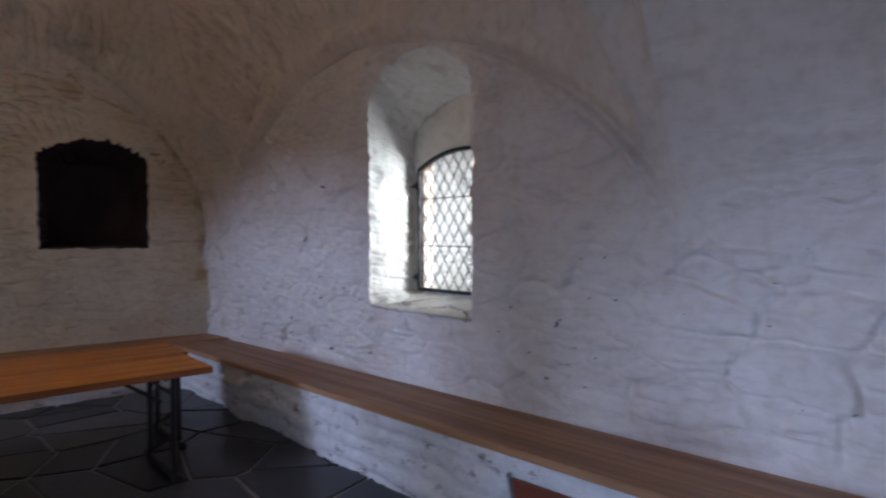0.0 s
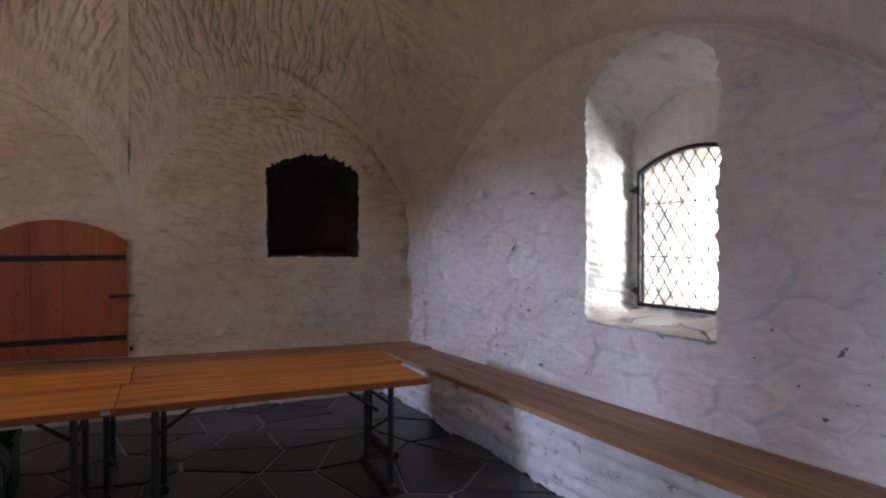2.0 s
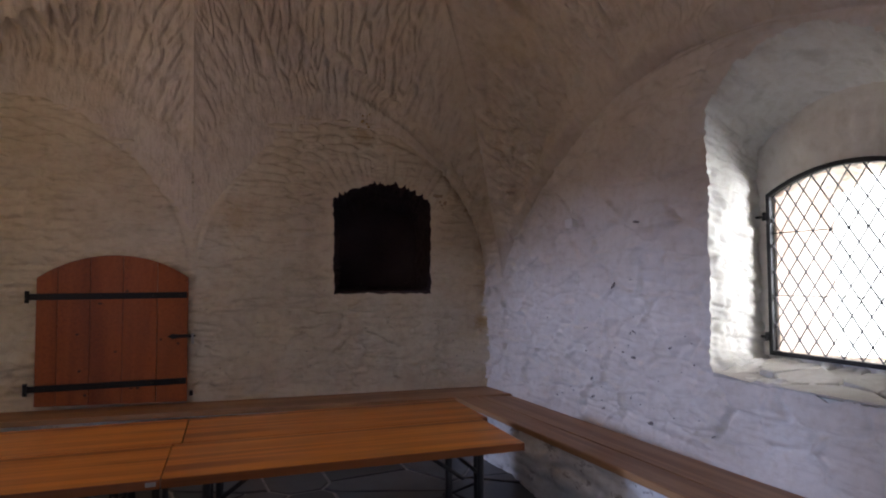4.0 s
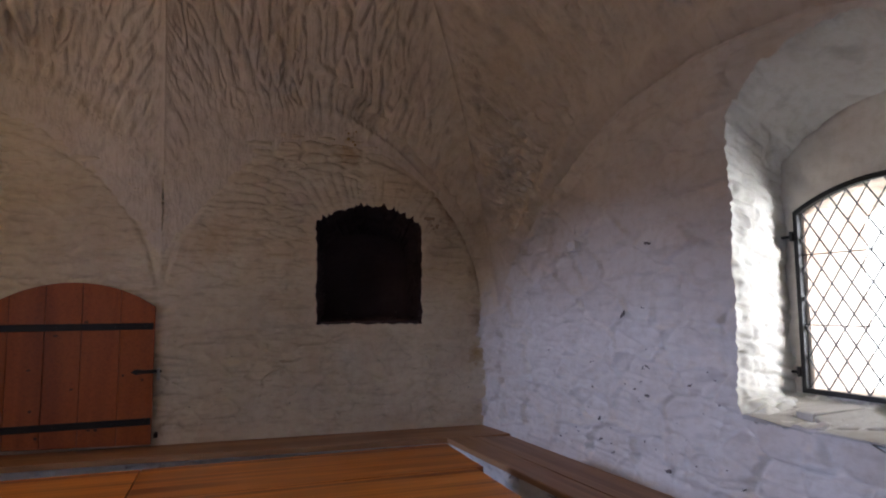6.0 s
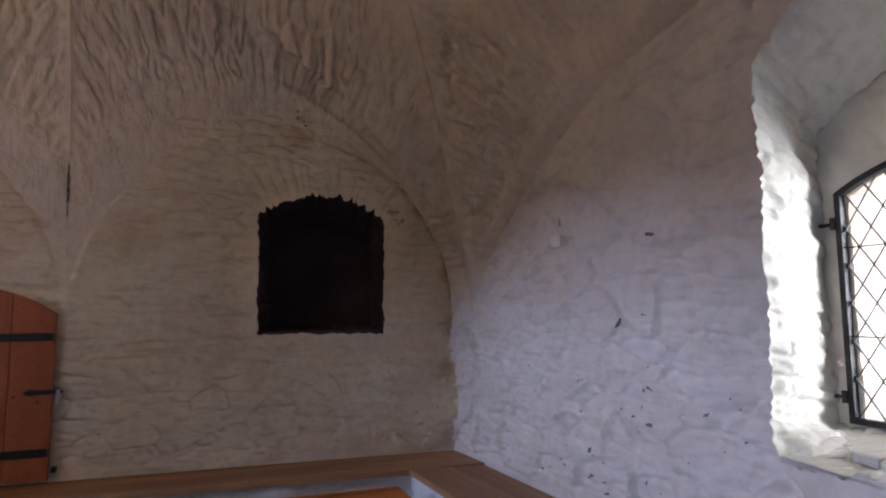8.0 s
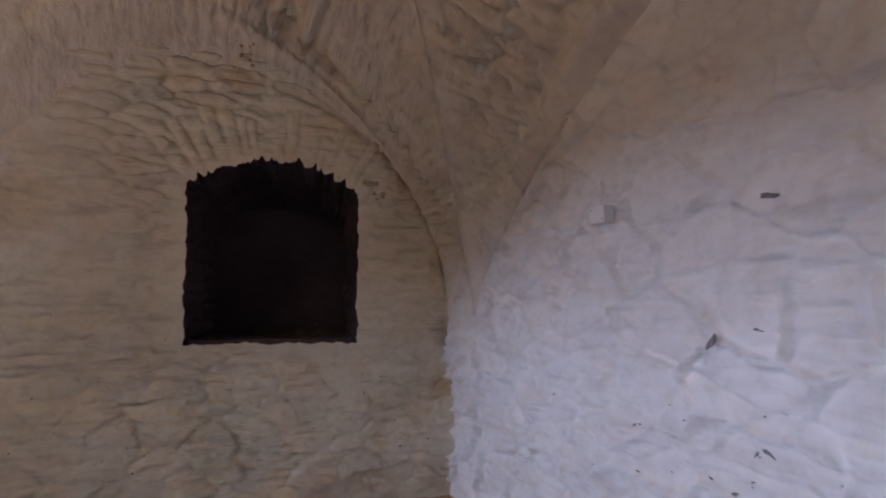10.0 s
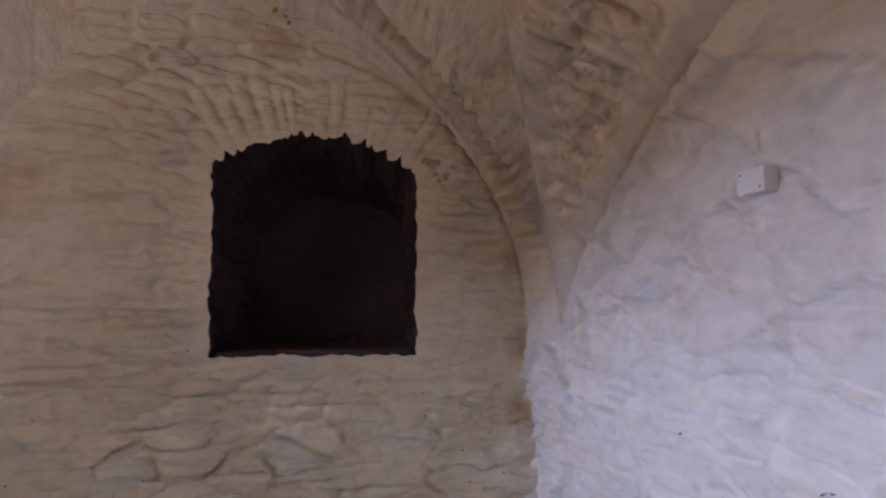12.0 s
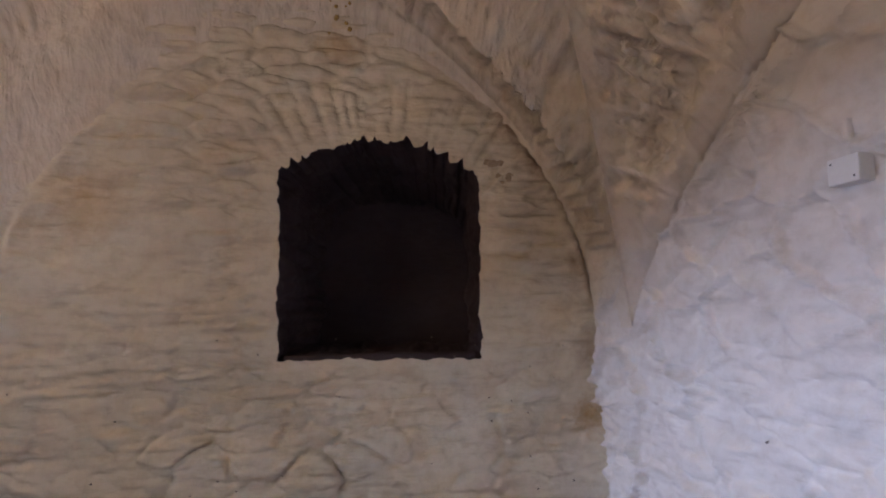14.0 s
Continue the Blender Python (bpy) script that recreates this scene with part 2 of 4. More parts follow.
def add_box(bm, lo, hi, bevel=0.0, m=None, segments=2):
    g = bmesh.ops.create_cube(bm, size=1.0)["verts"]
    c, s = [(a + b) / 2 for a, b in zip(lo, hi)], [b - a for a, b in zip(lo, hi)]
    for v in g:
        v.co = Vector([v.co[i] * s[i] + c[i] for i in range(3)])
    if bevel:
        edges = list({e for v in g for e in v.link_edges})
        r = bmesh.ops.bevel(bm, geom=edges, offset=bevel, segments=segments, affect="EDGES", profile=0.6)
        g = list({v for f in r["faces"] for v in f.verts} | {v for v in g if v.is_valid})
    if m:
        bmesh.ops.transform(bm, matrix=m, verts=[v for v in g if v.is_valid])
    return bm


def box(lo, hi, bevel=0.0, m=None):
    return add_box(bmesh.new(), lo, hi, bevel, m)


def add_tube(bm, a, b, r, sides=10):
    a, b = Vector(a), Vector(b)
    d = b - a
    m = Matrix.Translation((a + b) / 2) @ d.to_track_quat("Z", "Y").to_matrix().to_4x4()
    bmesh.ops.create_cone(bm, cap_ends=True, segments=sides, radius1=r, radius2=r, depth=d.length, matrix=m)
    return bm


def tube(a, b, r, sides=10):
    return add_tube(bmesh.new(), a, b, r, sides)


def prism(outline, depth, axis="y"):
    """A plate: the outline's (u, v) in the plane across axis, from depth[0] to depth[1]."""
    bm = bmesh.new()
    rings = []
    for d in depth:
        rings.append([bm.verts.new((u, d, v) if axis == "y" else (d, u, v) if axis == "x" else (u, v, d)) for u, v in outline])
    bm.faces.new(rings[0])
    bm.faces.new(rings[1][::-1])
    n = len(outline)
    for i in range(n):
        bm.faces.new((rings[0][i], rings[0][(i + 1) % n], rings[1][(i + 1) % n], rings[1][i]))
    return bm


def hash2(i, j, seed):
    h = np.sin(i * 127.1 + j * 311.7 + seed * 74.7) * 43758.5453
    return h - np.floor(h)


def vnoise(u, v, seed):
    """Smooth value noise, -1 to 1."""
    i, j = np.floor(u), np.floor(v)
    a, b = u - i, v - j
    a, b = a * a * (3 - 2 * a), b * b * (3 - 2 * b)
    p = hash2(i, j, seed) * (1 - a) + hash2(i + 1, j, seed) * a
    q = hash2(i, j + 1, seed) * (1 - a) + hash2(i + 1, j + 1, seed) * a
    return 2 * (p * (1 - b) + q * b) - 1


def fbm(u, v, seed, octaves=4):
    return sum(vnoise(u * 2 ** k, v * 2 ** k, seed + 7 * k) / 2 ** k for k in range(octaves))


def masonry(u, v, seed, length=0.30, height=0.10, depth=0.012, wander=0.05, joint=0.3):
    """Relief of plastered-over courses: u along them, v across."""
    vv = v + wander * vnoise(u * 1.6, v * 2.3, seed + 1) + 0.35 * wander * vnoise(u * 6, v * 6, seed + 2)
    row = np.floor(vv / height)
    ln = length * (0.6 + 0.9 * hash2(row, row * 0 + 3, seed))
    uu = u + hash2(row, row * 0, seed + 3) * 3 + 0.10 * vnoise(u * 4, v * 4, seed + 4)
    col = np.floor(uu / ln)
    a, b = uu / ln - col, vv / height - row
    edge = np.minimum(np.minimum(a, 1 - a) * ln, np.minimum(b, 1 - b) * height) / height
    body = np.clip(edge / joint, 0, 1)
    body = body * body * (3 - 2 * body)
    proud = 0.35 + 0.65 * hash2(col, row, seed + 5)
    fade = np.clip(0.75 + 0.6 * vnoise(u * 0.9, v * 0.9, seed + 6), 0.4, 1.0)
    return depth * (body * proud * fade - 0.4)


def strokes(u, v, seed, size=1.0):
    """Trowel and brush ridges, long in u."""
    w = v + 0.02 * vnoise(u * 3, v * 3, seed)
    a = (1 - np.abs(vnoise(u * 4.5 / size, w * 21 / size, seed + 1))) ** 5
    b = (1 - np.abs(vnoise(u * 7 / size + 9, w * 30 / size, seed + 2))) ** 5
    patch = np.clip(0.5 + 0.9 * vnoise(u * 1.4, v * 1.6, seed + 3), 0, 1)
    return patch * a + (1 - patch) * 0.7 * b


def notches(u, v, seed):
    """Sparse deep slots between bricks, long in u."""
    n = vnoise(u * 3.4, v * 13, seed) + 0.25 * vnoise(u * 9, v * 26, seed + 1)
    m = vnoise(u * 4.6 + 5, v * 17, seed + 2)
    k = np.clip((n - 0.52) / 0.25, 0, 1) + 0.7 * np.clip((m - 0.60) / 0.22, 0, 1)
    return np.clip(k, 0, 1.2)


def brickwork(u, v, seed, length=0.26, width=0.062, depth=0.05):
    """Loose rows of single bricks under thick limewash, long in u: in patches they stand out, elsewhere the wash has filled the joints."""
    uu, vv = u + 0.05 * vnoise(u * 3, v * 3, seed + 1), v + 0.030 * vnoise(u * 2.2, v * 2.2, seed + 2) + 0.008 * vnoise(u * 9, v * 9, seed + 3)
    e, own = worley(uu, vv, length, width, seed)
    k = np.clip(e / 0.34, 0, 1)
    k = k * k * (3 - 2 * k)
    fine, fown = worley(uu + 3.1, vv * 0.9 + 1.7, 0.7 * length, 0.6 * width, seed + 11)
    f = np.clip(fine / 0.30, 0, 1)
    patch = np.clip(0.60 + 0.75 * vnoise(u * 1.1, v * 1.1, seed + 4) + 0.35 * vnoise(u * 3.1, v * 3.1, seed + 5), 0.10, 1)
    deep = np.clip((own - 0.86) / 0.04, 0, 1) * np.clip((e - 0.25) / 0.2, 0, 1)
    return depth * (patch * (k * (0.35 + 0.65 * own) - 0.45) + 0.16 * (1 - patch) * f * fown - 0.75 * deep * (0.3 + 0.7 * patch))


def worley(u, v, su, sv, seed):
    """Distance to the nearest seam of irregular stones (0 at the seam, about 0.5 inside) and a random value for each stone."""
    a, b = u / su, v / sv
    i0, j0 = np.floor(a), np.floor(b)
    f1, f2, own = np.full(a.shape, 9.0), np.full(a.shape, 9.0), np.zeros(a.shape)
    for di in (-1, 0, 1):
        for dj in (-1, 0, 1):
            i, j = i0 + di, j0 + dj
            d = np.hypot(i + 0.1 + 0.8 * hash2(i, j, seed) - a, j + 0.1 + 0.8 * hash2(i, j, seed + 5) - b)
            first = d < f1
            f2 = np.where(first, f1, np.minimum(f2, d))
            own = np.where(first, hash2(i, j, seed + 9), own)
            f1 = np.where(first, d, f1)
    return f2 - f1, own


def rubble(u, v, su, sv, depth, seed, seam=0.16):
    """Uneven stones under plaster."""
    uu, vv = u + 0.05 * vnoise(u * 5, v * 5, seed + 1), v + 0.04 * vnoise(u * 5, v * 5, seed + 2)
    e, own = worley(uu, vv, su, sv, seed)
    k = np.clip(e / seam, 0, 1)
    return depth * (k * k * (3 - 2 * k) * (0.3 + 0.7 * own) - 0.3)


def rim_fade(columns, n=12):
    k = np.arange(columns)
    return np.clip(np.minimum(k, columns - 1 - k) / n, 0, 1)[None]


def sheet(name, points, relief, material, inward, parent=None, keep=None, lift=True):
    """A mesh over a grid of points (rows, columns, 3), pushed along its normals by relief (rows, columns)."""
    P = np.asarray(points, float)
    du, dv = np.gradient(P, axis=1), np.gradient(P, axis=0)
    N = np.cross(du, dv)
    N /= np.maximum(np.linalg.norm(N, axis=2, keepdims=True), 1e-9)
    side = np.sign((N * (np.asarray(inward) - P)).sum(2, keepdims=True))
    side[side == 0] = 1
    Q = P + N * side * relief[..., None] if lift else P
    r, c = P.shape[:2]
    idx = np.arange(r * c).reshape(r, c)
    faces = np.stack([idx[:-1, :-1], idx[:-1, 1:], idx[1:, 1:], idx[1:, :-1]], -1).reshape(-1, 4)
    if keep is not None:
        faces = faces[keep.reshape(-1)]
    used = np.unique(faces)
    remap = np.zeros(r * c, int)
    remap[used] = np.arange(len(used))
    me = bpy.data.meshes.new(name)
    me.from_pydata(Q.reshape(-1, 3)[used].tolist(), [], remap[faces].tolist())
    me.polygons.foreach_set("use_smooth", [True] * len(me.polygons))
    me.materials.append(material)
    me.update()
    ob = new(name, me)
    if parent:
        ob.parent = parent
    return ob


def arch_outline(u0, u1, bottom, spring, crown, n=28):
    """Counter-clockwise outline of an opening with a segmental head."""
    half, mid, rise = (u1 - u0) / 2, (u0 + u1) / 2, crown - spring
    R = (half * half + rise * rise) / (2 * rise)
    a0 = math.asin(min(1, half / R))
    pts = [(u0, bottom), (u1, bottom)]
    for k in range(n + 1):
        a = a0 - 2 * a0 * k / n
        pts.append((mid + R * math.sin(a), crown - R + R * math.cos(a)))
    return pts


def resample(pts, step):
    out = []
    for k in range(len(pts)):
        a, b = np.array(pts[k]), np.array(pts[(k + 1) % len(pts)])
        m = max(1, int(round(np.linalg.norm(b - a) / step)))
        out += [a + (b - a) * i / m for i in range(m)]
    return np.array(out)


def inside(pts, U, V):
    ok = np.zeros(U.shape, bool)
    for k in range(len(pts)):
        (x0, y0), (x1, y1) = pts[k], pts[(k + 1) % len(pts)]
        if y0 == y1:
            continue
        cross = ((y0 > V) != (y1 > V)) & (U < (x1 - x0) * (V - y0) / (y1 - y0) + x0)
        ok ^= cross
    return ok


def ragged_line(pts, amount, seed=3, teeth=None):
    """An opening's outline, broken unevenly; teeth(u, v) adds notches outwards."""
    line = resample(pts, 0.006)
    step = np.roll(line, -1, 0) - np.roll(line, 1, 0)
    out = np.stack([step[:, 1], -step[:, 0]], 1)
    out /= np.maximum(np.linalg.norm(out, axis=1, keepdims=True), 1e-9)
    s = np.arange(len(line)) * 0.006
    push = amount * (0.75 * vnoise(s * 8, s * 0, seed) + 0.55 * vnoise(s * 21, s * 0 + 4, seed + 1) + 0.40 * vnoise(s * 52, s * 0 + 8, seed + 2))
    if teeth:
        push = push + teeth(line[:, 0], line[:, 1])
    push *= np.clip(np.minimum(s, s[::-1]) / 0.05, 0, 1)
    return line + out * push[:, None]


def wall_sheet(name, u_range, v_range, step, place, relief, material, inward, holes=()):
    """A wall's rough face on a grid, with openings cut and their edges drawn to the outline."""
    nu, nv = int((u_range[1] - u_range[0]) / step) + 1, int((v_range[1] - v_range[0]) / step) + 1
    U, V = np.meshgrid(np.linspace(*u_range, nu), np.linspace(*v_range, nv))
    keep = np.ones((nv - 1, nu - 1), bool)
    for line in holes:
        cu, cv = (U[:-1, :-1] + U[1:, 1:]) / 2, (V[:-1, :-1] + V[1:, 1:]) / 2
        zone = (cu > line[:, 0].min()) & (cu < line[:, 0].max()) & (cv > line[:, 1].min()) & (cv < line[:, 1].max())
        gone = np.zeros(keep.shape, bool)
        gone[zone] = inside(line, cu[zone], cv[zone])
        keep &= ~gone
        near = np.zeros(U.shape, bool)
        touch = np.zeros(U.shape, bool)
        for r, c in ((slice(None, -1), slice(None, -1)), (slice(1, None), slice(None, -1)), (slice(None, -1), slice(1, None)), (slice(1, None), slice(1, None))):
            near[r, c] |= gone
            touch[r, c] |= keep
        for r, c in np.argwhere(near & touch):
            d = (line[:, 0] - U[r, c]) ** 2 + (line[:, 1] - V[r, c]) ** 2
            k = int(d.argmin())
            if d[k] < (2.2 * step) ** 2:
                U[r, c], V[r, c] = line[k]
    R = relief(U, V)
    for line in holes:
        line = line[::3]
        zone = (U > line[:, 0].min() - 0.15) & (U < line[:, 0].max() + 0.15) & (V > line[:, 1].min() - 0.15) & (V < line[:, 1].max() + 0.15)
        near = np.sqrt(((U[zone][:, None] - line[None, :, 0]) ** 2 + (V[zone][:, None] - line[None, :, 1]) ** 2).min(1))
        R[zone] *= np.clip(near / 0.10, 0.12, 1)
    return sheet(name, place(U, V), R, material, inward, keep=keep)


ROOM = np.array([-2.6, -3.2, 1.4])

# ---- floor: irregular slate flags in mortar, pieces at the end of the file ----
FX0, FX1, FY0, FY1 = -6.0, 0.0, -8.4, 0.0
floor = tagged(link_bm("floor", box((FX0, FY0, -0.30), (FX1 + 0.3, FY1 + 0.3, -0.012)), MORTAR), "grey slate flagstone floor in pale mortar", "floor", kind="structure")

# ---- back wall with the dark niche ----
NICHE_CLEAN = arch_outline(-1.650, -0.635, 1.447, 2.39, 2.57)


def voussoir(ang):
    """Position across a voussoir over the niche (0 to 1) and its number."""
    w = (ang + 0.05 * vnoise(ang * 8, ang * 0, 71)) / 0.088
    return w - np.floor(w), np.floor(w)


def niche_teeth(u, v):
    a, k = voussoir(np.arctan2(u + 1.14, v - 1.75))
    gap = np.clip(1 - np.minimum(a, 1 - a) / 0.30, 0, 1)
    return np.where(v > 2.40, 0.085 * gap * hash2(k, k * 0, 73) ** 2.2 + 0.012 * vnoise(u * 40, v * 40, 74) - 0.006, 0.006 * (hash2(np.floor(v / 0.055), v * 0, 75) - 0.3))


NICHE = ragged_line(NICHE_CLEAN, 0.011, 5, niche_teeth)


def back_arch(U):
    """Height of the two shield arches on the back wall."""
    z = U * 0 + 1.68
    for mid, half in ((-1.47, 1.48), (-4.43, 1.48)):
        z = np.maximum(z, 1.68 + 1.41 * np.sqrt(np.clip(1 - ((U - mid) / half) ** 2, 0, 1)))
    return z


def back_relief(U, V):
    low = np.clip((1.42 - V) / 0.30 + 0.7 * vnoise(U * 1.1, V * 1.1, 2), 0, 1)
    e, own = worley(U + 0.05 * vnoise(U * 5, V * 5, 14), V + 0.04 * vnoise(U * 5, V * 5, 15), 0.27, 0.145, 13)
    stones = np.clip(e / 0.14, 0, 1)
    stones = 0.046 * (stones * stones * (3 - 2 * stones) * (0.25 + 0.75 * own) - 0.3) + 0.026 * np.exp(-(e / 0.05) ** 2) * np.clip(vnoise(U * 2.3, V * 2.3, 19) + 0.3, 0, 1)
    rows = brickwork(U, V, 11, 0.30, 0.085, 0.075) + 0.012 * fbm(U * 5, V * 15, 8)
    r = rows * (1 - low) + stones * low
    r = r + 0.020 * fbm(U * 2.2, V * 2.6, 5) + 0.009 * fbm(U * 7, V * 16, 6) - 0.034 * strokes(U, V, 7) - 0.022 * notches(U, V * 1.2, 9)
    # ends of the courses stand out beside the right-hand leg of the arch
    leg = np.exp(-((U + 0.16) / 0.17) ** 2) * np.clip((V - 0.8) / 0.4, 0, 1) * np.clip((2.5 - V) / 0.4, 0, 1)
    r = r + leg * masonry(U, V, 12, 0.30, 0.085, 0.026, 0.06, 0.4)
    r = r * np.clip((V - 0.45 + 0.018 * U) / 0.12, 0.1, 1)
    # a crease where the wall meets the vault
    top = back_arch(U)
    slope = (back_arch(U + 0.01) - back_arch(U - 0.01)) / 0.02
    dist = (top - V) / np.sqrt(1 + slope ** 2)
    r = r * np.clip(np.abs(dist) / 0.07, 0.25, 1)
    r = r + (0.020 * np.exp(-((dist - 0.075) / 0.030) ** 2) - 0.022 * np.exp(-((dist - 0.03) / 0.018) ** 2)) * (0.6 + 0.6 * vnoise(U * 4, V * 4, 21)) * (V > 1.75)
    # radial voussoirs over the niche
    du, dv = U + 1.14, V - 1.75
    ang, rad = np.arctan2(du, dv), np.hypot(du, dv)
    a, k = voussoir(ang)
    reach = 0.90 + 0.34 * hash2(k, k * 0, 77)
    fan = np.clip((reach - rad) / 0.07, 0, 1) * (np.abs(ang) < 0.78) * (V > 2.2)
    body = np.clip(np.minimum(a, 1 - a) / 0.34, 0, 1)
    ribs = 0.042 * (body * body * (3 - 2 * body) * (0.35 + 0.65 * hash2(k, k * 0, 79)) - 0.5) * np.clip(0.75 + 0.5 * vnoise(U * 4, V * 4, 22), 0.2, 1)
    return r * (1 - 0.6 * fan) + fan * ribs


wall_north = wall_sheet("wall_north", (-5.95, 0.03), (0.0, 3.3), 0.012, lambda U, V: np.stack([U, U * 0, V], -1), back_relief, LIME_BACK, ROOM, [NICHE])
tagged(wall_north, "uneven cream lime-washed stone wall with shallow arches", "wall", kind="structure")


def tunnel(name, outline0, outline1, axis, d0, d1, seed, material, depth=0.014, parent=None, steps=40, calm_above=9.0):
    """The rough sides of an opening between two outlines with as many points."""
    mid0 = np.mean(outline0, 0)
    a, b = np.asarray(outline0) + 0.006 * np.sign(np.asarray(outline0) - mid0), resample(outline1, 0.006)
    n = 700
    ta, tb = np.linspace(0, len(a), n), np.linspace(0, len(b), n)
    A = np.stack([np.interp(ta, np.arange(len(a) + 1), np.append(a[:, k], a[0, k])) for k in (0, 1)], 1)
    B = np.stack([np.interp(tb, np.arange(len(b) + 1), np.append(b[:, k], b[0, k])) for k in (0, 1)], 1)
    s = np.linspace(0, 1, steps)[:, None, None]
    soft = np.stack([np.convolve(np.concatenate([A[-40:, k], A[:, k], A[:40, k]]), np.ones(41) / 41, "same")[40:-40] for k in (0, 1)], 1)
    soft[:25], soft[-25:] = A[:25], A[-25:]
    fade = np.clip(1 - s / 0.30, 0, 1)
    L = (A[None] * fade + soft[None] * (1 - fade)) * (1 - s) + B[None] * s
    D = (d0 + (d1 - d0) * s[..., 0]) * np.ones((steps, n))
    P = np.stack([L[..., 0], D, L[..., 1]], -1) if axis == "y" else np.stack([D, L[..., 0], L[..., 1]], -1)
    arc = np.concatenate([[0], np.cumsum(np.linalg.norm(np.diff(A, axis=0), axis=1))])[None] * np.ones((steps, 1))
    rel = masonry(D + 0.1, arc, seed, 0.26, 0.095, depth) + 0.7 * depth * fbm(D * 6, arc * 6, seed + 1)
    rel *= np.clip(np.minimum(np.arange(n), np.arange(n)[::-1]) / 4, 0, 1)[None]
    rel *= np.clip(np.arange(steps) / 3, 0, 1)[:, None]
    rel *= np.where(L[..., 1] > calm_above, 0.30, 1.0)
    mid = P.reshape(-1, 3).mean(0)
    return sheet(name, P, rel, material, mid, parent)


tunnel("niche_lining", NICHE, arch_outline(-1.44, -0.52, 1.50, 2.22, 2.40), "y", 0.004, 0.85, 41, NICHE_DARK, 0.035, wall_north)
part("niche_back", box((-1.9, 0.84, 1.2), (-0.4, 0.95, 2.8)), NICHE_DARK, wall_north)
for lo, hi in (((-5.96, 0.06, -0.3), (-1.72, 0.95, 6.3)), ((-0.44, 0.06, -0.3), (0.06, 0.95, 6.3)), ((-1.72, 0.06, -0.3), (-0.44, 0.95, 1.40)), ((-1.72, 0.06, 2.68), (-0.44, 0.95, 6.3))):
    part("core", box(lo, hi), LIME_BACK, wall_north)

# a rough dark kerb stone in the mouth of the niche
part("niche_ledge", box((-1.62, 0.02, 1.445), (-0.66, 0.16, 1.475), 0.01), NICHE_DARK, wall_north)

# ---- right-hand wall with the window embrasure ----
MOUTH = ragged_line(arch_outline(-4.29, -3.17, 1.02, 2.66, 2.90), 0.024, 13)
INNER = arch_outline(-4.24, -3.00, 1.085, 2.44, 2.70)


def lunette(v):
    """Rise of the shield arch along its span, 0 to 1: fuller towards its far foot."""
    return np.sin(math.pi * np.clip(v, 0, 1)) ** np.where(v > 0.5, 0.60, 0.75)


def side_arch(U):
    """Height of the shield arch on the window wall."""
    return 1.60 + 1.46 * lunette((U + 0.40) / -5.30)


def side_relief(U, V):
    big = rubble(U, V, 0.46, 0.22, 0.050, 23, 0.12)
    e, own = worley(U + 0.06 * vnoise(U * 4, V * 4, 27), V + 0.06 * vnoise(U * 4, V * 4, 28), 0.44, 0.25, 29)
    near = np.clip((U + 2.9) / 0.5, 0, 1)
    seams = (0.024 + 0.034 * near) * np.exp(-(e / 0.055) ** 2) * np.clip(0.45 + 0.25 * near + 0.6 * vnoise(U * 1.5, V * 1.5, 33), 0, 1)
    arch = side_arch(U)
    slope = (side_arch(U + 0.01) - side_arch(U - 0.01)) / 0.02
    dist = (arch - V) / np.sqrt(1 + slope ** 2)
    south = np.clip((-2.6 - U) / 1.2, 0, 1)
    roll = (0.016 + 0.060 * south) * np.exp(-((dist - 0.055) / 0.030) ** 2) * (0.75 + 0.5 * vnoise(U * 3, V * 3, 34)) - 0.016 * np.exp(-((dist - 0.012) / 0.016) ** 2)
    roll = roll * np.clip((V - 1.65) / 0.3, 0, 1)
    seams = seams * (0.25 + 0.75 * np.clip((U + 4.2) / 1.0, 0, 1))
    calm = np.clip(np.abs(V - arch) / 0.08, 0.2, 1) * np.clip((V - 0.46 + 0.017 * U) / 0.12, 0.1, 1)
    return roll + calm * (big * (1 - 0.45 * near) + seams + (0.6 - 0.3 * near) * brickwork(U, V, 25, 0.36, 0.12, 0.050) + 0.028 * fbm(U * 1.7, V * 1.9, 15) + 0.008 * fbm(U * 7, V * 13, 16) - 0.016 * strokes(U, V, 35) - 0.014 * notches(U, V * 1.2, 39))


wall_east = wall_sheet("wall_east", (-8.45, 0.03), (0.0, 3.3), 0.0125, lambda U, V: np.stack([U * 0, U, V], -1), side_relief, LIME_SIDE, ROOM, [MOUTH])
tagged(wall_east, "uneven white lime-washed stone wall with chipped spots", "wall", kind="structure")
tunnel("embrasure", MOUTH, INNER, "x", 0.004, 0.62, 57, LIME_REVEAL, 0.034, wall_east, calm_above=2.62)
OPENING = ragged_line(arch_outline(-4.12, -3.12, 1.13, 2.13, 2.255), 0.006, 23)
OUTER = arch_outline(-4.16, -3.06, 1.08, 2.14, 2.30)


def tymp_relief(U, V):
    du, dv = U + 3.62, V - 1.6
    ang, rad = np.arctan2(du, dv), np.hypot(du, dv)
    fan = np.clip(1 - np.abs(rad - 0.86) / 0.18, 0, 1) * (np.abs(ang) < 0.9)
    return 0.012 * fbm(U * 3, V * 3, 61) + masonry(U, V, 63, 0.25, 0.09, 0.012) * (1 - fan) + 0.018 * fan * np.abs(np.sin(ang * 22))


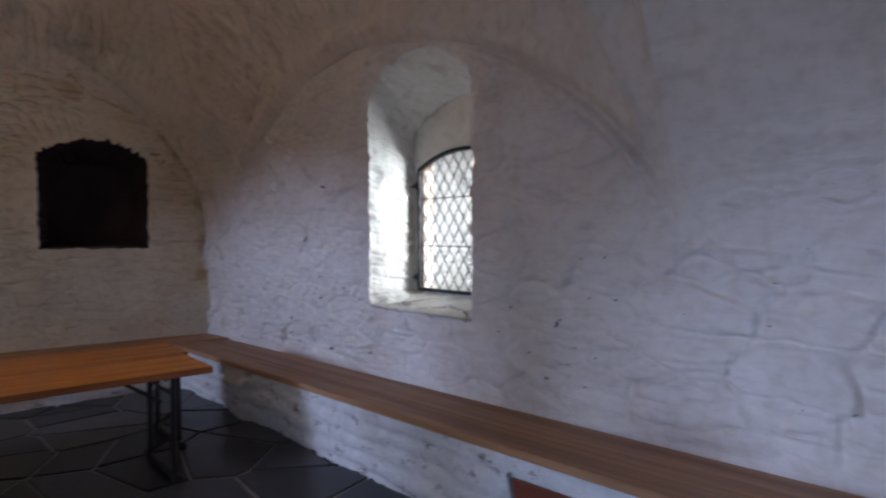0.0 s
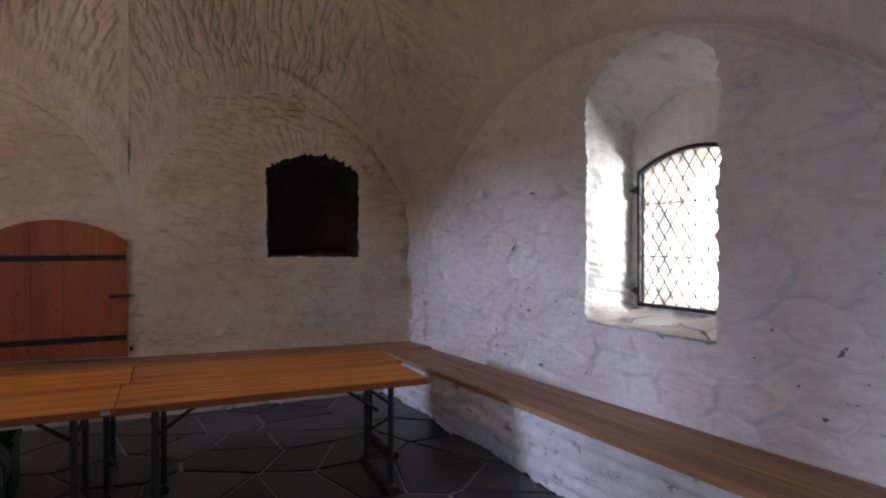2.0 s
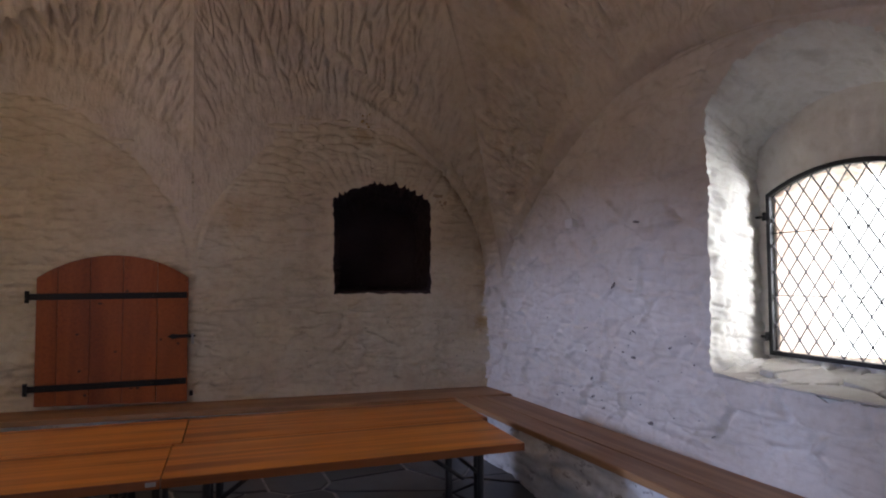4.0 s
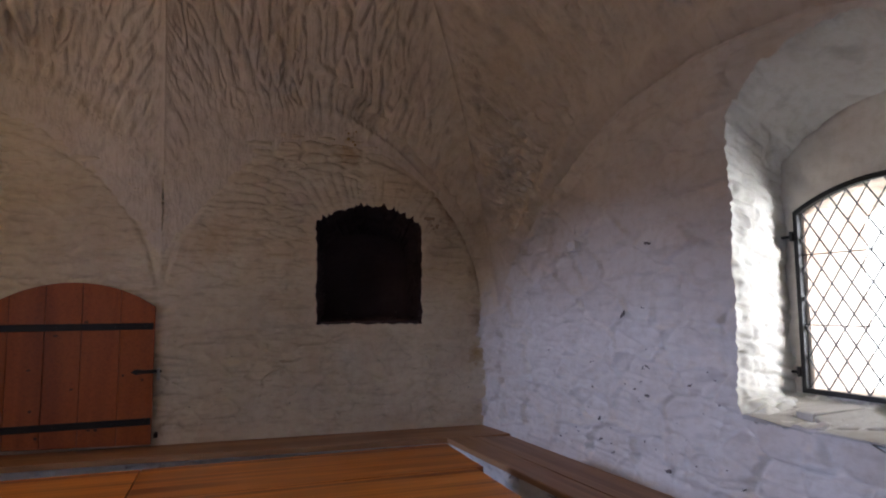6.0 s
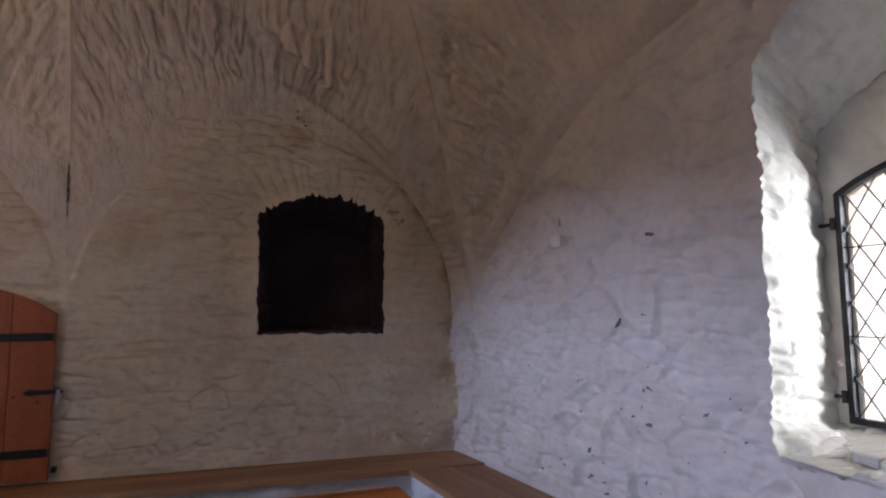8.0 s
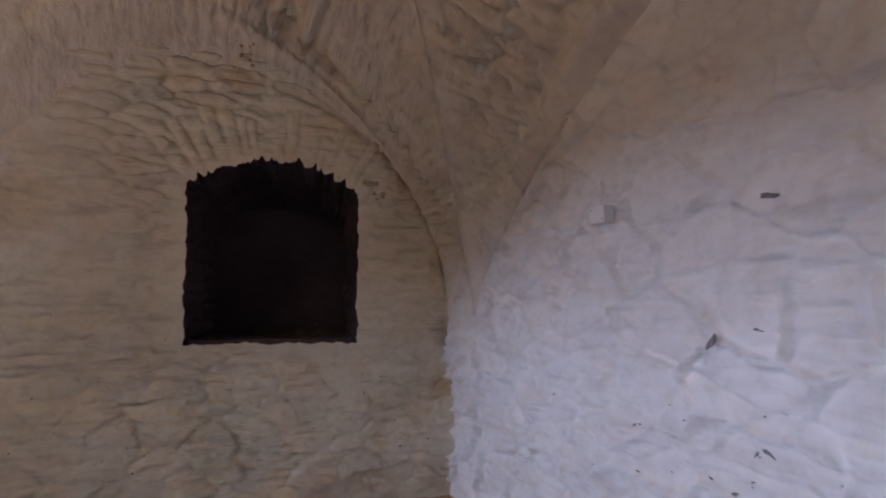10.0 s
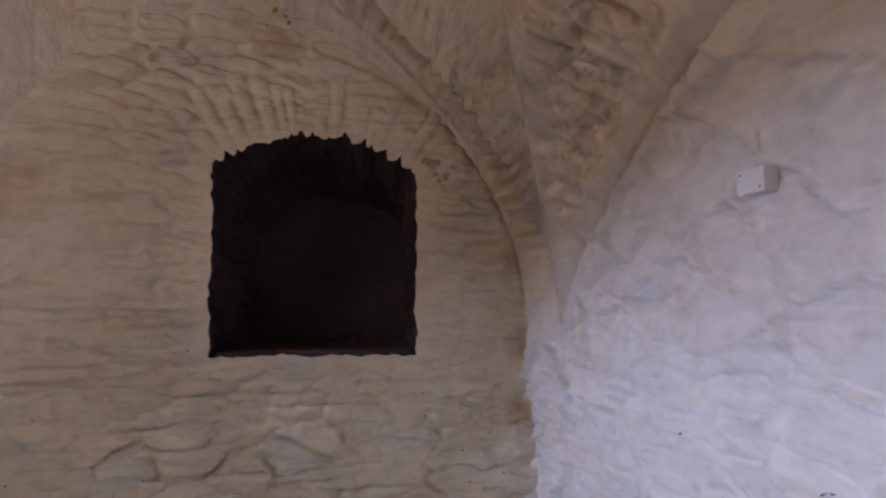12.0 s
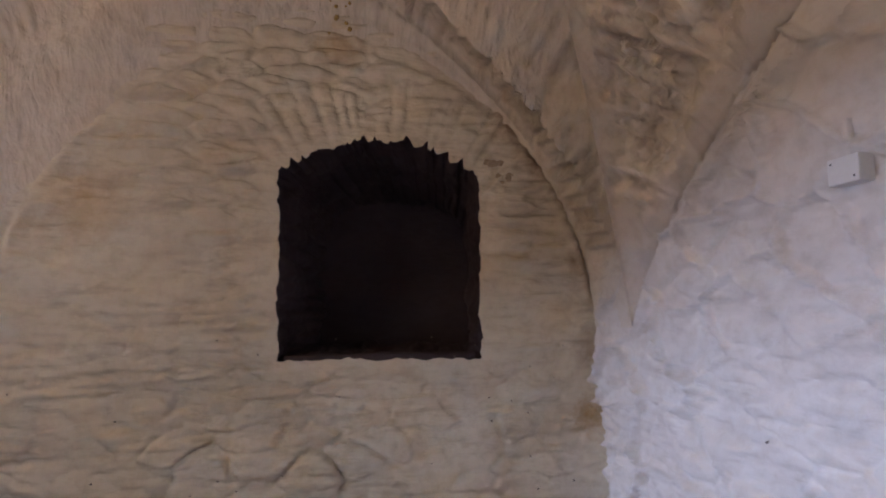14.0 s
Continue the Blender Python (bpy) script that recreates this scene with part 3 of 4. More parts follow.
# shade over the window put into the colour: darker vault wash, not the reveal's
tymp = wall_sheet("window_tympanum", (-4.32, -2.92), (1.0, 2.82), 0.02, lambda U, V: np.stack([U * 0 + 0.62, U, V], -1), tymp_relief, LIME_VAULT, ROOM, [OPENING])
tymp.parent = wall_east
tunnel("outer_reveal", OPENING, OUTER, "x", 0.615, 1.22, 71, OUTER_BRICK, 0.02, wall_east)
for lo, hi in (((0.06, -8.9, -0.3), (1.2, -4.36, 6.3)), ((0.06, -2.93, -0.3), (1.2, 0.95, 6.3)), ((0.06, -4.36, -0.3), (1.2, -2.93, 1.0)), ((0.06, -4.36, 2.95), (1.2, -2.93, 6.3)),
               ((0.66, -4.36, 1.0), (1.2, -4.20, 2.95)), ((0.66, -3.02, 1.0), (1.2, -2.93, 2.95)), ((0.66, -4.20, 2.34), (1.2, -3.02, 2.95))):
    part("core", box(lo, hi), LIME_REVEAL, wall_east)

# ---- plain walls that close the room behind the camera ----
# the third opening is an unseen doorway, added to let the fill lamp in
FAR_OPENINGS = [ragged_line(arch_outline(-3.25, -1.10, 1.05, 2.02, 2.38), 0.01, 31), ragged_line(arch_outline(-5.30, -3.68, 1.05, 2.02, 2.38), 0.01, 33),
                ragged_line(arch_outline(-8.0, -6.3, 0.03, 1.80, 1.98), 0.01, 37)]
wall_west = wall_sheet("wall_west", (-8.45, 0.03), (0.0, 3.3), 0.05, lambda U, V: np.stack([U * 0 - 5.9, U, V], -1), lambda U, V: 0.02 * fbm(U * 2, V * 2, 31), LIME_SIDE, ROOM, FAR_OPENINGS)
tagged(wall_west, "plain white lime-washed stone wall with three openings", "wall", kind="structure")
for line in FAR_OPENINGS:
    tunnel("far_embrasure", line, line, "x", -5.9, -6.5, 77, LIME_REVEAL, 0.01, wall_west)
for y0, y1 in ((-8.9, -8.06), (-6.24, -5.36), (-3.62, -3.31), (-1.04, 0.95)):
    part("core", box((-6.7, y0, -0.3), (-5.96, y1, 6.3)), LIME_SIDE, wall_west)
for y0, y1, z0, z1 in ((-8.06, -6.24, -0.3, 0.01), (-8.06, -6.24, 2.04, 6.3), (-5.36, -3.62, -0.3, 0.98), (-5.36, -3.62, 2.44, 6.3), (-3.31, -1.04, -0.3, 0.98), (-3.31, -1.04, 2.44, 6.3)):
    part("core", box((-6.7, y0, z0), (-5.96, y1, z1)), LIME_SIDE, wall_west)
wall_south = tagged(link_bm("wall_south", box((-5.96, -8.9, -0.3), (0.06, -8.3, 6.3)), LIME_SIDE), "plain white lime-washed stone wall", "wall", kind="structure")

# ---- vault: one high domical bay; the back wall carries two shield arches, the right wall one ----
CX, CY, TOP = -2.95, -2.90, 5.15
S_CORNER, S_PIER = 1.60, 1.75


def groin_height(s):
    return S_CORNER + (TOP - S_CORNER) * (1 - (1 - s) ** 3)


def fold_height(s):
    return S_PIER + (TOP - S_PIER) * np.sqrt(np.clip(1 - (1 - s) ** 2, 0, 1)) ** 0.8


def bow(u):
    return np.sqrt(np.clip(1 - (2 * u - 1) ** 2, 0, 1))


def course_relief(along, across, seed):
    return brickwork(along, across, seed, 0.32, 0.066, 0.095) - 0.012 * strokes(along, across, seed + 4) - 0.030 * notches(along, across, seed + 8) + 0.022 * fbm(along * 1.7, across * 2.6, seed + 1) + 0.010 * fbm(along * 4, across * 13, seed + 2)


def back_web(sign, seed, parent):
    """Web over one of the two back bays: from its shield arch to the crown. sign 1: towards x = 0."""
    d = 2.9 * np.linspace(0, 1, 280)[:, None] ** 1.25
    u = 0.5 - 0.5 * np.cos(np.linspace(0, math.pi, 340))[None]
    sg = np.clip((d - 0.40) / 2.5, 0, 1)
    x_out = (CX + sign * -CX) * (1 - sg) + CX * sg
    inner = CX + 0 * d
    X = x_out * (1 - u) + inner * u
    Z = groin_height(sg) * (1 - u) + fold_height(d / 2.9) * u + 1.41 * (1 - d / 2.9) ** 3 * np.where(u < 0.5, bow(u), np.sin(math.pi * np.clip(u, 0, 1)) ** 0.8)
    Y = -d + 0 * u
    Y[0] += 0.07
    P = np.stack([X, Y, Z], -1)
    arc = np.concatenate([[0], np.cumsum(np.hypot(np.diff(X[0]), np.diff(Z[0])))])[None] + 0 * d
    mid = CX + sign * 1.48
    ang, rad = np.arctan2(X - mid, Z - 1.15), np.hypot(X - mid, Z - 1.15)
    rel = course_relief(rad, ang * 1.75, seed) * np.clip(1.2 - 0.45 * d, 0.5, 1.0) * np.clip(np.minimum(u, 1 - u) / 0.035, 0, 1) * np.clip(d / 0.08, 0, 1)
    # course ends stand out in ribs above the shield arch
    rib = np.clip(0.55 + 0.7 * vnoise(arc * 1.3, d * 2.0, seed + 31), 0.1, 1) * np.exp(-((d - 0.25) / 0.40) ** 2) * np.clip(np.minimum(u, 1 - u) / 0.035, 0, 1) * np.clip(d / 0.08, 0, 1)
    rel += rib * masonry(rad, ang * 1.75, seed + 33, 0.42, 0.072, 0.055, 0.03, 0.40)
    rel += 0.060 * np.exp(-((d - 0.028) / 0.022) ** 2) * (0.85 + 0.3 * vnoise(arc * 5, arc * 0, seed)) * np.clip((Z - 1.9) / 1.0, 0.3, 1)
    return sheet("web", P, rel, VAULT_BACK, np.array([X.mean(), CY, 1.6]), parent)


def side_web(x_wall, y0, y1, seed, parent):
    """Web over the shield arch of a side wall, between y0 and y1."""
    fine = 1.7 if x_wall == 0.0 else 0.7
    e = np.linspace(0, 1, int(170 * fine))[:, None] ** 1.25
    v = np.linspace(0, 1, int(260 * fine))[None]
    Y = (y0 * (1 - e) + CY * e) * (1 - v) + (y1 * (1 - e) + CY * e) * v
    Z = groin_height(e) + 1.46 * (1 - e) * lunette(v)
    X = x_wall * (1 - e) + CX * e + 0 * v
    X[0] += 0.07 if x_wall == 0.0 else -0.07
    P = np.stack([X, Y, Z], -1)
    arc = np.concatenate([[0], np.cumsum(np.hypot(np.diff(Y[0]), np.diff(Z[0])))])[None] + 0 * e
    ang, rad = np.arctan2(Y + 3.05, Z - 0.9), np.hypot(Y + 3.05, Z - 0.9)
    rel = (1.9 - 1.6 * np.clip((v - 0.25) / 0.4, 0, 1)) * course_relief(rad, ang * 2.3, seed) * rim_fade(v.shape[1], int(12 * fine)) * np.clip(np.abs(X - x_wall) / 0.12, 0, 1)
    off = np.abs(X - x_wall)
    rib = np.clip((0.45 - v) / 0.2, 0, 1) * np.clip(v / 0.04, 0, 1) * np.clip(off / 0.10, 0, 1) * np.exp(-((off - 0.3) / 0.5) ** 2) * np.clip(0.55 + 0.7 * vnoise(rad * 1.5, ang * 4, seed + 31), 0.1, 1)
    rel += rib * masonry(rad, ang * 2.3, seed + 33, 0.45, 0.085, 0.055, 0.03, 0.35)
    rel += 0.065 * np.exp(-((np.abs(X - x_wall) - 0.035) / 0.026) ** 2) * (0.8 + 0.4 * vnoise(arc * 5, arc * 0, seed)) * rim_fade(v.shape[1], int(33 * fine))
    return sheet("web", P, rel, VAULT_SIDE, np.array([CX, CY, 1.6]), parent)


def front_web(seed, parent):
    """Web over the wide open arch behind the camera."""
    e = np.linspace(0, 1, 180)[:, None]
    u = 0.5 - 0.5 * np.cos(np.linspace(0, math.pi, 420))[None]
    X = CX + (-CX) * (1 - e) * (1 - 2 * u)
    Y = -5.70 * (1 - e) + CY * e + 0 * u
    Z = groin_height(e) + 3.3 * (1 - e) * np.sin(math.pi * np.clip(u, 0, 1)) ** 0.75
    arc = np.concatenate([[0], np.cumsum(np.hypot(np.diff(X[0]), np.diff(Z[0])))])[None]
    rel = 0.3 * course_relief(Y, arc + 0 * Y, seed) * rim_fade(u.shape[1]) * np.clip(e * 20, 0, 1)
    sheet("web", np.stack([X, Y, Z], -1), rel, VAULT_SIDE, np.array([CX, CY, 1.6]), parent)
    Y = -5.70 * (1 - e) - 8.4 * e + 0 * u
    X, Z = X[:1] + 0 * Y, Z[:1] + 0 * Y
    rel = (0.35 * course_relief(Y, arc + 0 * Y, seed + 1) - 0.02) * np.clip(e * 20, 0, 1)
    return sheet("barrel", np.stack([X, Y, Z], -1), rel, LIME_SIDE, np.array([CX, -7.0, 1.6]), parent)


ceiling = tagged(link_bm("ceiling", box((-6.7, -8.9, 5.9), (1.2, 0.95, 6.3)), LIME_VAULT), "rough plastered brick groin vault", "ceiling", kind="structure")
back_web(1, 101, ceiling)
back_web(-1, 102, ceiling)
side_web(0.0, -0.40, -5.70, 121, ceiling)
side_web(2 * CX, -0.40, -5.70, 122, ceiling)
front_web(131, ceiling)

# ---- ground and bright hazy distance outside the window ----
HAZE, _nt, _b = mat("bright_haze")
_b.inputs["Base Color"].default_value = (0.8, 0.8, 0.8, 1)
_b.inputs["Emission Color"].default_value = (0.97, 0.99, 1.0, 1)
_b.inputs["Emission Strength"].default_value = 8.0
tagged(link_bm("backdrop", box((9.0, -14, -0.9), (9.1, 24, 14)), HAZE), "bright white hazy sky beyond the window", "backdrop", kind="structure")

tagged(link_bm("ground", box((-400, -400, -1.2), (400, 400, -0.9)), GRASS), "grass outside the window", "ground", kind="structure")

# ---- masonry benches along the walls ----


def board(outline, z0, z1, bevel=0.006):
    bm = prism(outline, (z0, z1), "z")
    bmesh.ops.bevel(bm, geom=bm.edges[:], offset=bevel, segments=2, affect="EDGES")
    return bm


def wall_bench_side():
    b = tagged(new("wall_bench"), "brown wooden plank seat on a white rough masonry base", "bench")
    ya, yb = -0.594, -8.25
    rise = lambda y: 0.017 * -y
    for x0, x1 in ((-0.002, -0.368), (-0.3705, -0.62)):
        bm = board([(x0, ya), (x1, ya), (x1, yb), (x0, yb)], 0.425, 0.468)
        for v in bm.verts:
            v.co.z += rise(v.co.y) - 0.032 * (1 + v.co.x / 0.62)
        part("plank", bm, OAK_BENCH_Y, b)
    y, k = np.linspace(-0.50, -8.25, 360), np.linspace(0, 1, 24)
    Y, K = np.meshgrid(y, k)
    Z = -0.02 + K * (0.445 + rise(Y))
    X = -0.515 - 0.065 * K
    rel = masonry(Y, Z, 83, 0.34, 0.13, 0.034, 0.07) + 0.022 * fbm(Y * 4, Z * 4, 84) + 0.03 * np.clip(0.35 - K, 0, 1) * fbm(Y * 7, Z * 7, 85)
    sheet("masonry_base", np.stack([X, Y, Z], -1), rel, LIME_BASE, np.array([-3, -4, 0.3]), b)
    return b


def wall_bench_back():
    b = tagged(new("wall_bench"), "brown wooden plank seat on a white rough masonry base", "bench")
    rise = lambda x: 0.018 * -x
    front = lambda x, k: -k * (0.485 + 0.105 * min(1.0, max(0.0, (x + 3.2) / 2.7)))
    for k0, k1 in ((0.0, 0.55), (0.554, 1.0)):
        pts = [(0.0, front(0, k0) - 0.002), (-3.2, front(-3.2, k0) - 0.002), (-5.85, front(-5.85, k0) - 0.002), (-5.85, front(-5.85, k1)), (-3.2, front(-3.2, k1)), (-0.50, front(-0.50, k1)), (0.0, front(0, k1))]
        bm = board([(x - 0.002, y) for x, y in pts], 0.420, 0.463, 0.004)
        for v in bm.verts:
            v.co.z += rise(v.co.x) - 0.020 * (1 + v.co.y / 0.60)
        part("plank", bm, OAK_BENCH_X, b)
    x, k = np.linspace(-5.85, -0.45, 260), np.linspace(0, 1, 24)
    X, K = np.meshgrid(x, k)
    Z = -0.02 + K * (0.44 + rise(X))
    Y = -(0.485 + 0.105 * np.clip((X + 3.2) / 2.7, 0, 1)) + 0.10 - 0.06 * K
    rel = masonry(X, Z, 87, 0.34, 0.13, 0.034, 0.07) + 0.022 * fbm(X * 4, Z * 4, 88)
    sheet("masonry_base", np.stack([X, Y, Z], -1), rel, LIME_BASE, np.array([-3, -4, 0.3]), b)
    return b


wall_bench_side()
wall_bench_back()

# ---- hatch door in the back wall ----


def hatch_door():
    d = tagged(new("door_1"), "closed reddish plank hatch door with arched top", "door", kind="structure")
    d.location = (-3.555, 0, 0)
    edges = [-0.585, -0.43, -0.19, 0.06, 0.33, 0.585]
    for k in range(5):
        a, c = edges[k] + 0.0015, edges[k + 1] - 0.0015
        half, rise = 0.585, 0.195
        R = (half * half + rise * rise) / (2 * rise)
        top = [(c + (a - c) * i / 8, 1.815 - R + math.sqrt(R * R - (c + (a - c) * i / 8) ** 2)) for i in range(9)]
        bm = prism([(a, 0.54 - 0.035 * a), (c, 0.54 - 0.035 * c)] + top, (-0.035, -0.075), "y")
        bmesh.ops.bevel(bm, geom=bm.edges[:], offset=0.003, segments=1, affect="EDGES")
        part("plank", bm, DOOR_WOOD, d)
    for z in (1.465, 0.705):
        bm = box((-0.65, -0.086, z - 0.027), (0.575, -0.0745, z + 0.027), 0.003)
        s = part("strap_hinge", bm, IRON, d, "black iron strap hinge")
        part("pintle", tube((-0.645, -0.09, z - 0.05), (-0.645, -0.09, z + 0.05), 0.017), IRON, s)
        for u in (-0.5, -0.1, 0.3, 0.52):
            bm = bmesh.new()
            bmesh.ops.create_uvsphere(bm, u_segments=8, v_segments=5, radius=0.009, matrix=pose(u, -0.087, z))
            part("nail", bm, IRON, s)
    latch = part("latch", prism([(0.415, 1.10), (0.455, 1.078), (0.50, 1.085), (0.60, 1.085), (0.645, 1.092), (0.645, 1.108), (0.60, 1.115), (0.50, 1.115), (0.455, 1.122)], (-0.0745, -0.09), "y"), IRON, d, "black iron latch")
    part("keeper", box((0.612, -0.105, 1.03), (0.632, -0.04, 1.12), 0.004), ZINC, latch)
    part("staple", box((0.60, -0.09, 0.57), (0.63, -0.03, 0.61), 0.006), IRON, d)
    return d


door = hatch_door()
rk = random.Random(3)
for k in range(13):
    u, z = rk.uniform(-0.54, 0.54), rk.uniform(0.6, 1.6)
    a, c = rk.uniform(0.007, 0.013), rk.uniform(0.008, 0.018)
    part("knot", prism([(u + c * math.cos(q * math.pi / 5), z + a * math.sin(q * math.pi / 5)) for q in range(10)], (-0.0755, -0.070), "y"), KNOT, door)

# ---- iron window with leaded lattice ----


def clip_poly(poly, hull):
    """Sutherland-Hodgman, hull counter-clockwise."""
    out = list(poly)
    for k in range(len(hull)):
        a, b = hull[k], hull[(k + 1) % len(hull)]
        side = lambda p: (b[0] - a[0]) * (p[1] - a[1]) - (b[1] - a[1]) * (p[0] - a[0])
        src, out = out, []
        for i in range(len(src)):
            p, q = src[i], src[(i + 1) % len(src)]
            sp, sq = side(p), side(q)
            if sp >= 0:
                out.append(p)
            if sp * sq < 0:
                t = sp / (sp - sq)
                out.append((p[0] + (q[0] - p[0]) * t, p[1] + (q[1] - p[1]) * t))
        if len(out) < 3:
            return []
    return out


def area(poly):
    return 0.5 * abs(sum(poly[i][0] * poly[(i + 1) % len(poly)][1] - poly[(i + 1) % len(poly)][0] * poly[i][1] for i in range(len(poly))))


def iron_window():
    w = tagged(new("window_1"), "arched black iron window with leaded diamond panes", "window", kind="structure")
    w.location = (0.60, -3.615, 0)
    out = arch_outline(-0.54, 0.54, 1.105, 2.145, 2.285)
    inn = arch_outline(-0.512, 0.512, 1.133, 2.128, 2.257)
    bm = bmesh.new()
    rings = [[bm.verts.new((d, u, v)) for u, v in o] for o, d in ((out, -0.022), (inn, -0.022), (inn, 0.018), (out, 0.018))]
    n = len(out)
    for r in range(4):
        for i in range(n):
            bm.faces.new((rings[r][i], rings[r][(i + 1) % n], rings[(r + 1) % 4][(i + 1) % n], rings[(r + 1) % 4][i]))
    bmesh.ops.bevel(bm, geom=bm.edges[:], offset=0.003, segments=1, affect="EDGES")
    part("window_frame", bm, IRON, w, "black iron frame")
    for z in (1.89, 1.49):
        part("saddle_bar", tube((-0.006, -0.52, z), (-0.006, 0.52, z), 0.0032, 6), IRON, w)
    dw, dh = 0.112, 0.168
    for i in range(-6, 7):
        for j in range(-1, 16):
            cx, cz = i * dw / 2, 1.05 + j * dh / 2
            if (i + j) % 2:
                continue
            poly = clip_poly([(cx - dw / 2, cz), (cx, cz - dh / 2), (cx + dw / 2, cz), (cx, cz + dh / 2)], inn)
            if len(poly) < 3 or area(poly) < 2e-5:
                continue
            me = bpy.data.meshes.new("pane")
            tip = [random.uniform(-0.0012, 0.0012) for _ in range(2)]
            me.from_pydata([(0.002 + tip[0] * (u - cx) * 20 + tip[1] * (v - cz) * 20, u, v) for u, v in poly], [], [list(range(len(poly)))])
            me.materials.append(GLASS)
            p = new("pane", me)
            p.parent = w
            p.visible_shadow = False
    g = dw / dh
    for sgn in (1, -1):
        for k in range(-24, 25):
            # line u = sgn * g * (z - z0) + k * dw + ...
            c = k * dw
            ua, ub = c + sgn * g * (1.0 - 1.05), c + sgn * g * (2.4 - 1.05)
            t = 0.0032
            strip = [(ua - t, 1.0), (ua + t, 1.0), (ub + t, 2.4), (ub - t, 2.4)]
            poly = clip_poly(strip, inn)
            if len(poly) < 3 or area(poly) < 1e-4:
                continue
            part("came", prism(poly, (-0.002 - 0.0015 * (sgn > 0), 0.006 + 0.0015 * (sgn > 0)), "x"), LEAD, w)
    for z in (2.0, 1.22):
        part("hinge_pin", tube((-0.03, 0.545, z - 0.025), (-0.03, 0.545, z + 0.03), 0.012, 8), IRON, w)
        part("hinge_arm", box((-0.035, 0.545, z - 0.008), (-0.02, 0.61, z + 0.008), 0.003), IRON, w)
    return w


iron_window()

# ---- sill of flat stones ----


def slab_piece(poly, z0, z1, slope, jitter, seed):
    rnd = random.Random(seed)
    bm = bmesh.new()
    cx, cy = sum(p[0] for p in poly) / len(poly), sum(p[1] for p in poly) / len(poly)
    tilt = (rnd.uniform(-jitter, jitter), rnd.uniform(-jitter, jitter))
    up = lambda x, y: z1 + slope * x + tilt[0] * (x - cx) + tilt[1] * (y - cy)
    lower = [bm.verts.new((x, y, z0)) for x, y in poly]
    mid = [bm.verts.new((x, y, up(x, y) - 0.006)) for x, y in poly]
    top = [bm.verts.new((cx + (x - cx) * 0.965, cy + (y - cy) * 0.965, up(x, y))) for x, y in poly]
    n = len(poly)
    for a, b in ((lower, mid), (mid, top)):
        for i in range(n):
            bm.faces.new((a[i], a[(i + 1) % n], b[(i + 1) % n], b[i]))
    bm.faces.new(top)
    return bm


def voronoi(seeds, hull):
    cells = []
    for i, (x, y) in enumerate(seeds):
        cell = list(hull)
        near = sorted(range(len(seeds)), key=lambda j: (seeds[j][0] - x) ** 2 + (seeds[j][1] - y) ** 2)[1:22]
        for j in near:
            u, v = seeds[j]
            mx, my, dx, dy = (x + u) / 2, (y + v) / 2, u - x, v - y
            out = []
            side = lambda p: (p[0] - mx) * dx + (p[1] - my) * dy
            for k in range(len(cell)):
                p, q = cell[k], cell[(k + 1) % len(cell)]
                sp, sq = side(p), side(q)
                if sp <= 0:
                    out.append(p)
                if sp * sq < 0:
                    t = sp / (sp - sq)
                    out.append((p[0] + (q[0] - p[0]) * t, p[1] + (q[1] - p[1]) * t))
            cell = out
            if len(cell) < 3:
                break
        if len(cell) >= 3:
            cells.append(cell)
    return cells


def shrink(cell, gap):
    cx, cy = sum(p[0] for p in cell) / len(cell), sum(p[1] for p in cell) / len(cell)
    out = []
    for x, y in cell:
        d = math.hypot(x - cx, y - cy) or 1
        k = max(0.3, 1 - gap / d)
        out.append((cx + (x - cx) * k, cy + (y - cy) * k))
    return out


rs = random.Random(5)
sill = tagged(link_bm("window_sill", box((0.02, -4.27, 0.97), (0.60, -3.05, 1.012)), LIME_REVEAL), "rough sill of flat grey stones in white mortar", "sill", kind="structure")
for k, cell in enumerate(voronoi([(rs.uniform(0.02, 0.58), -4.25 + 1.2 * (i + rs.random()) / 11) for i in range(11)], [(-0.02, -4.235), (0.57, -4.22), (0.57, -3.03), (-0.02, -3.19)])):
    cell = [(x - (rs.uniform(-0.012, 0.030) if x < 0.02 else 0), y) for x, y in shrink(cell, 0.012)]
    part("stone", slab_piece(cell, 1.02 + rs.uniform(0, 0.01), 1.036 + rs.uniform(-0.008, 0.018), 0.08, 0.09, k), STONE, sill)

# ---- folding tables ----


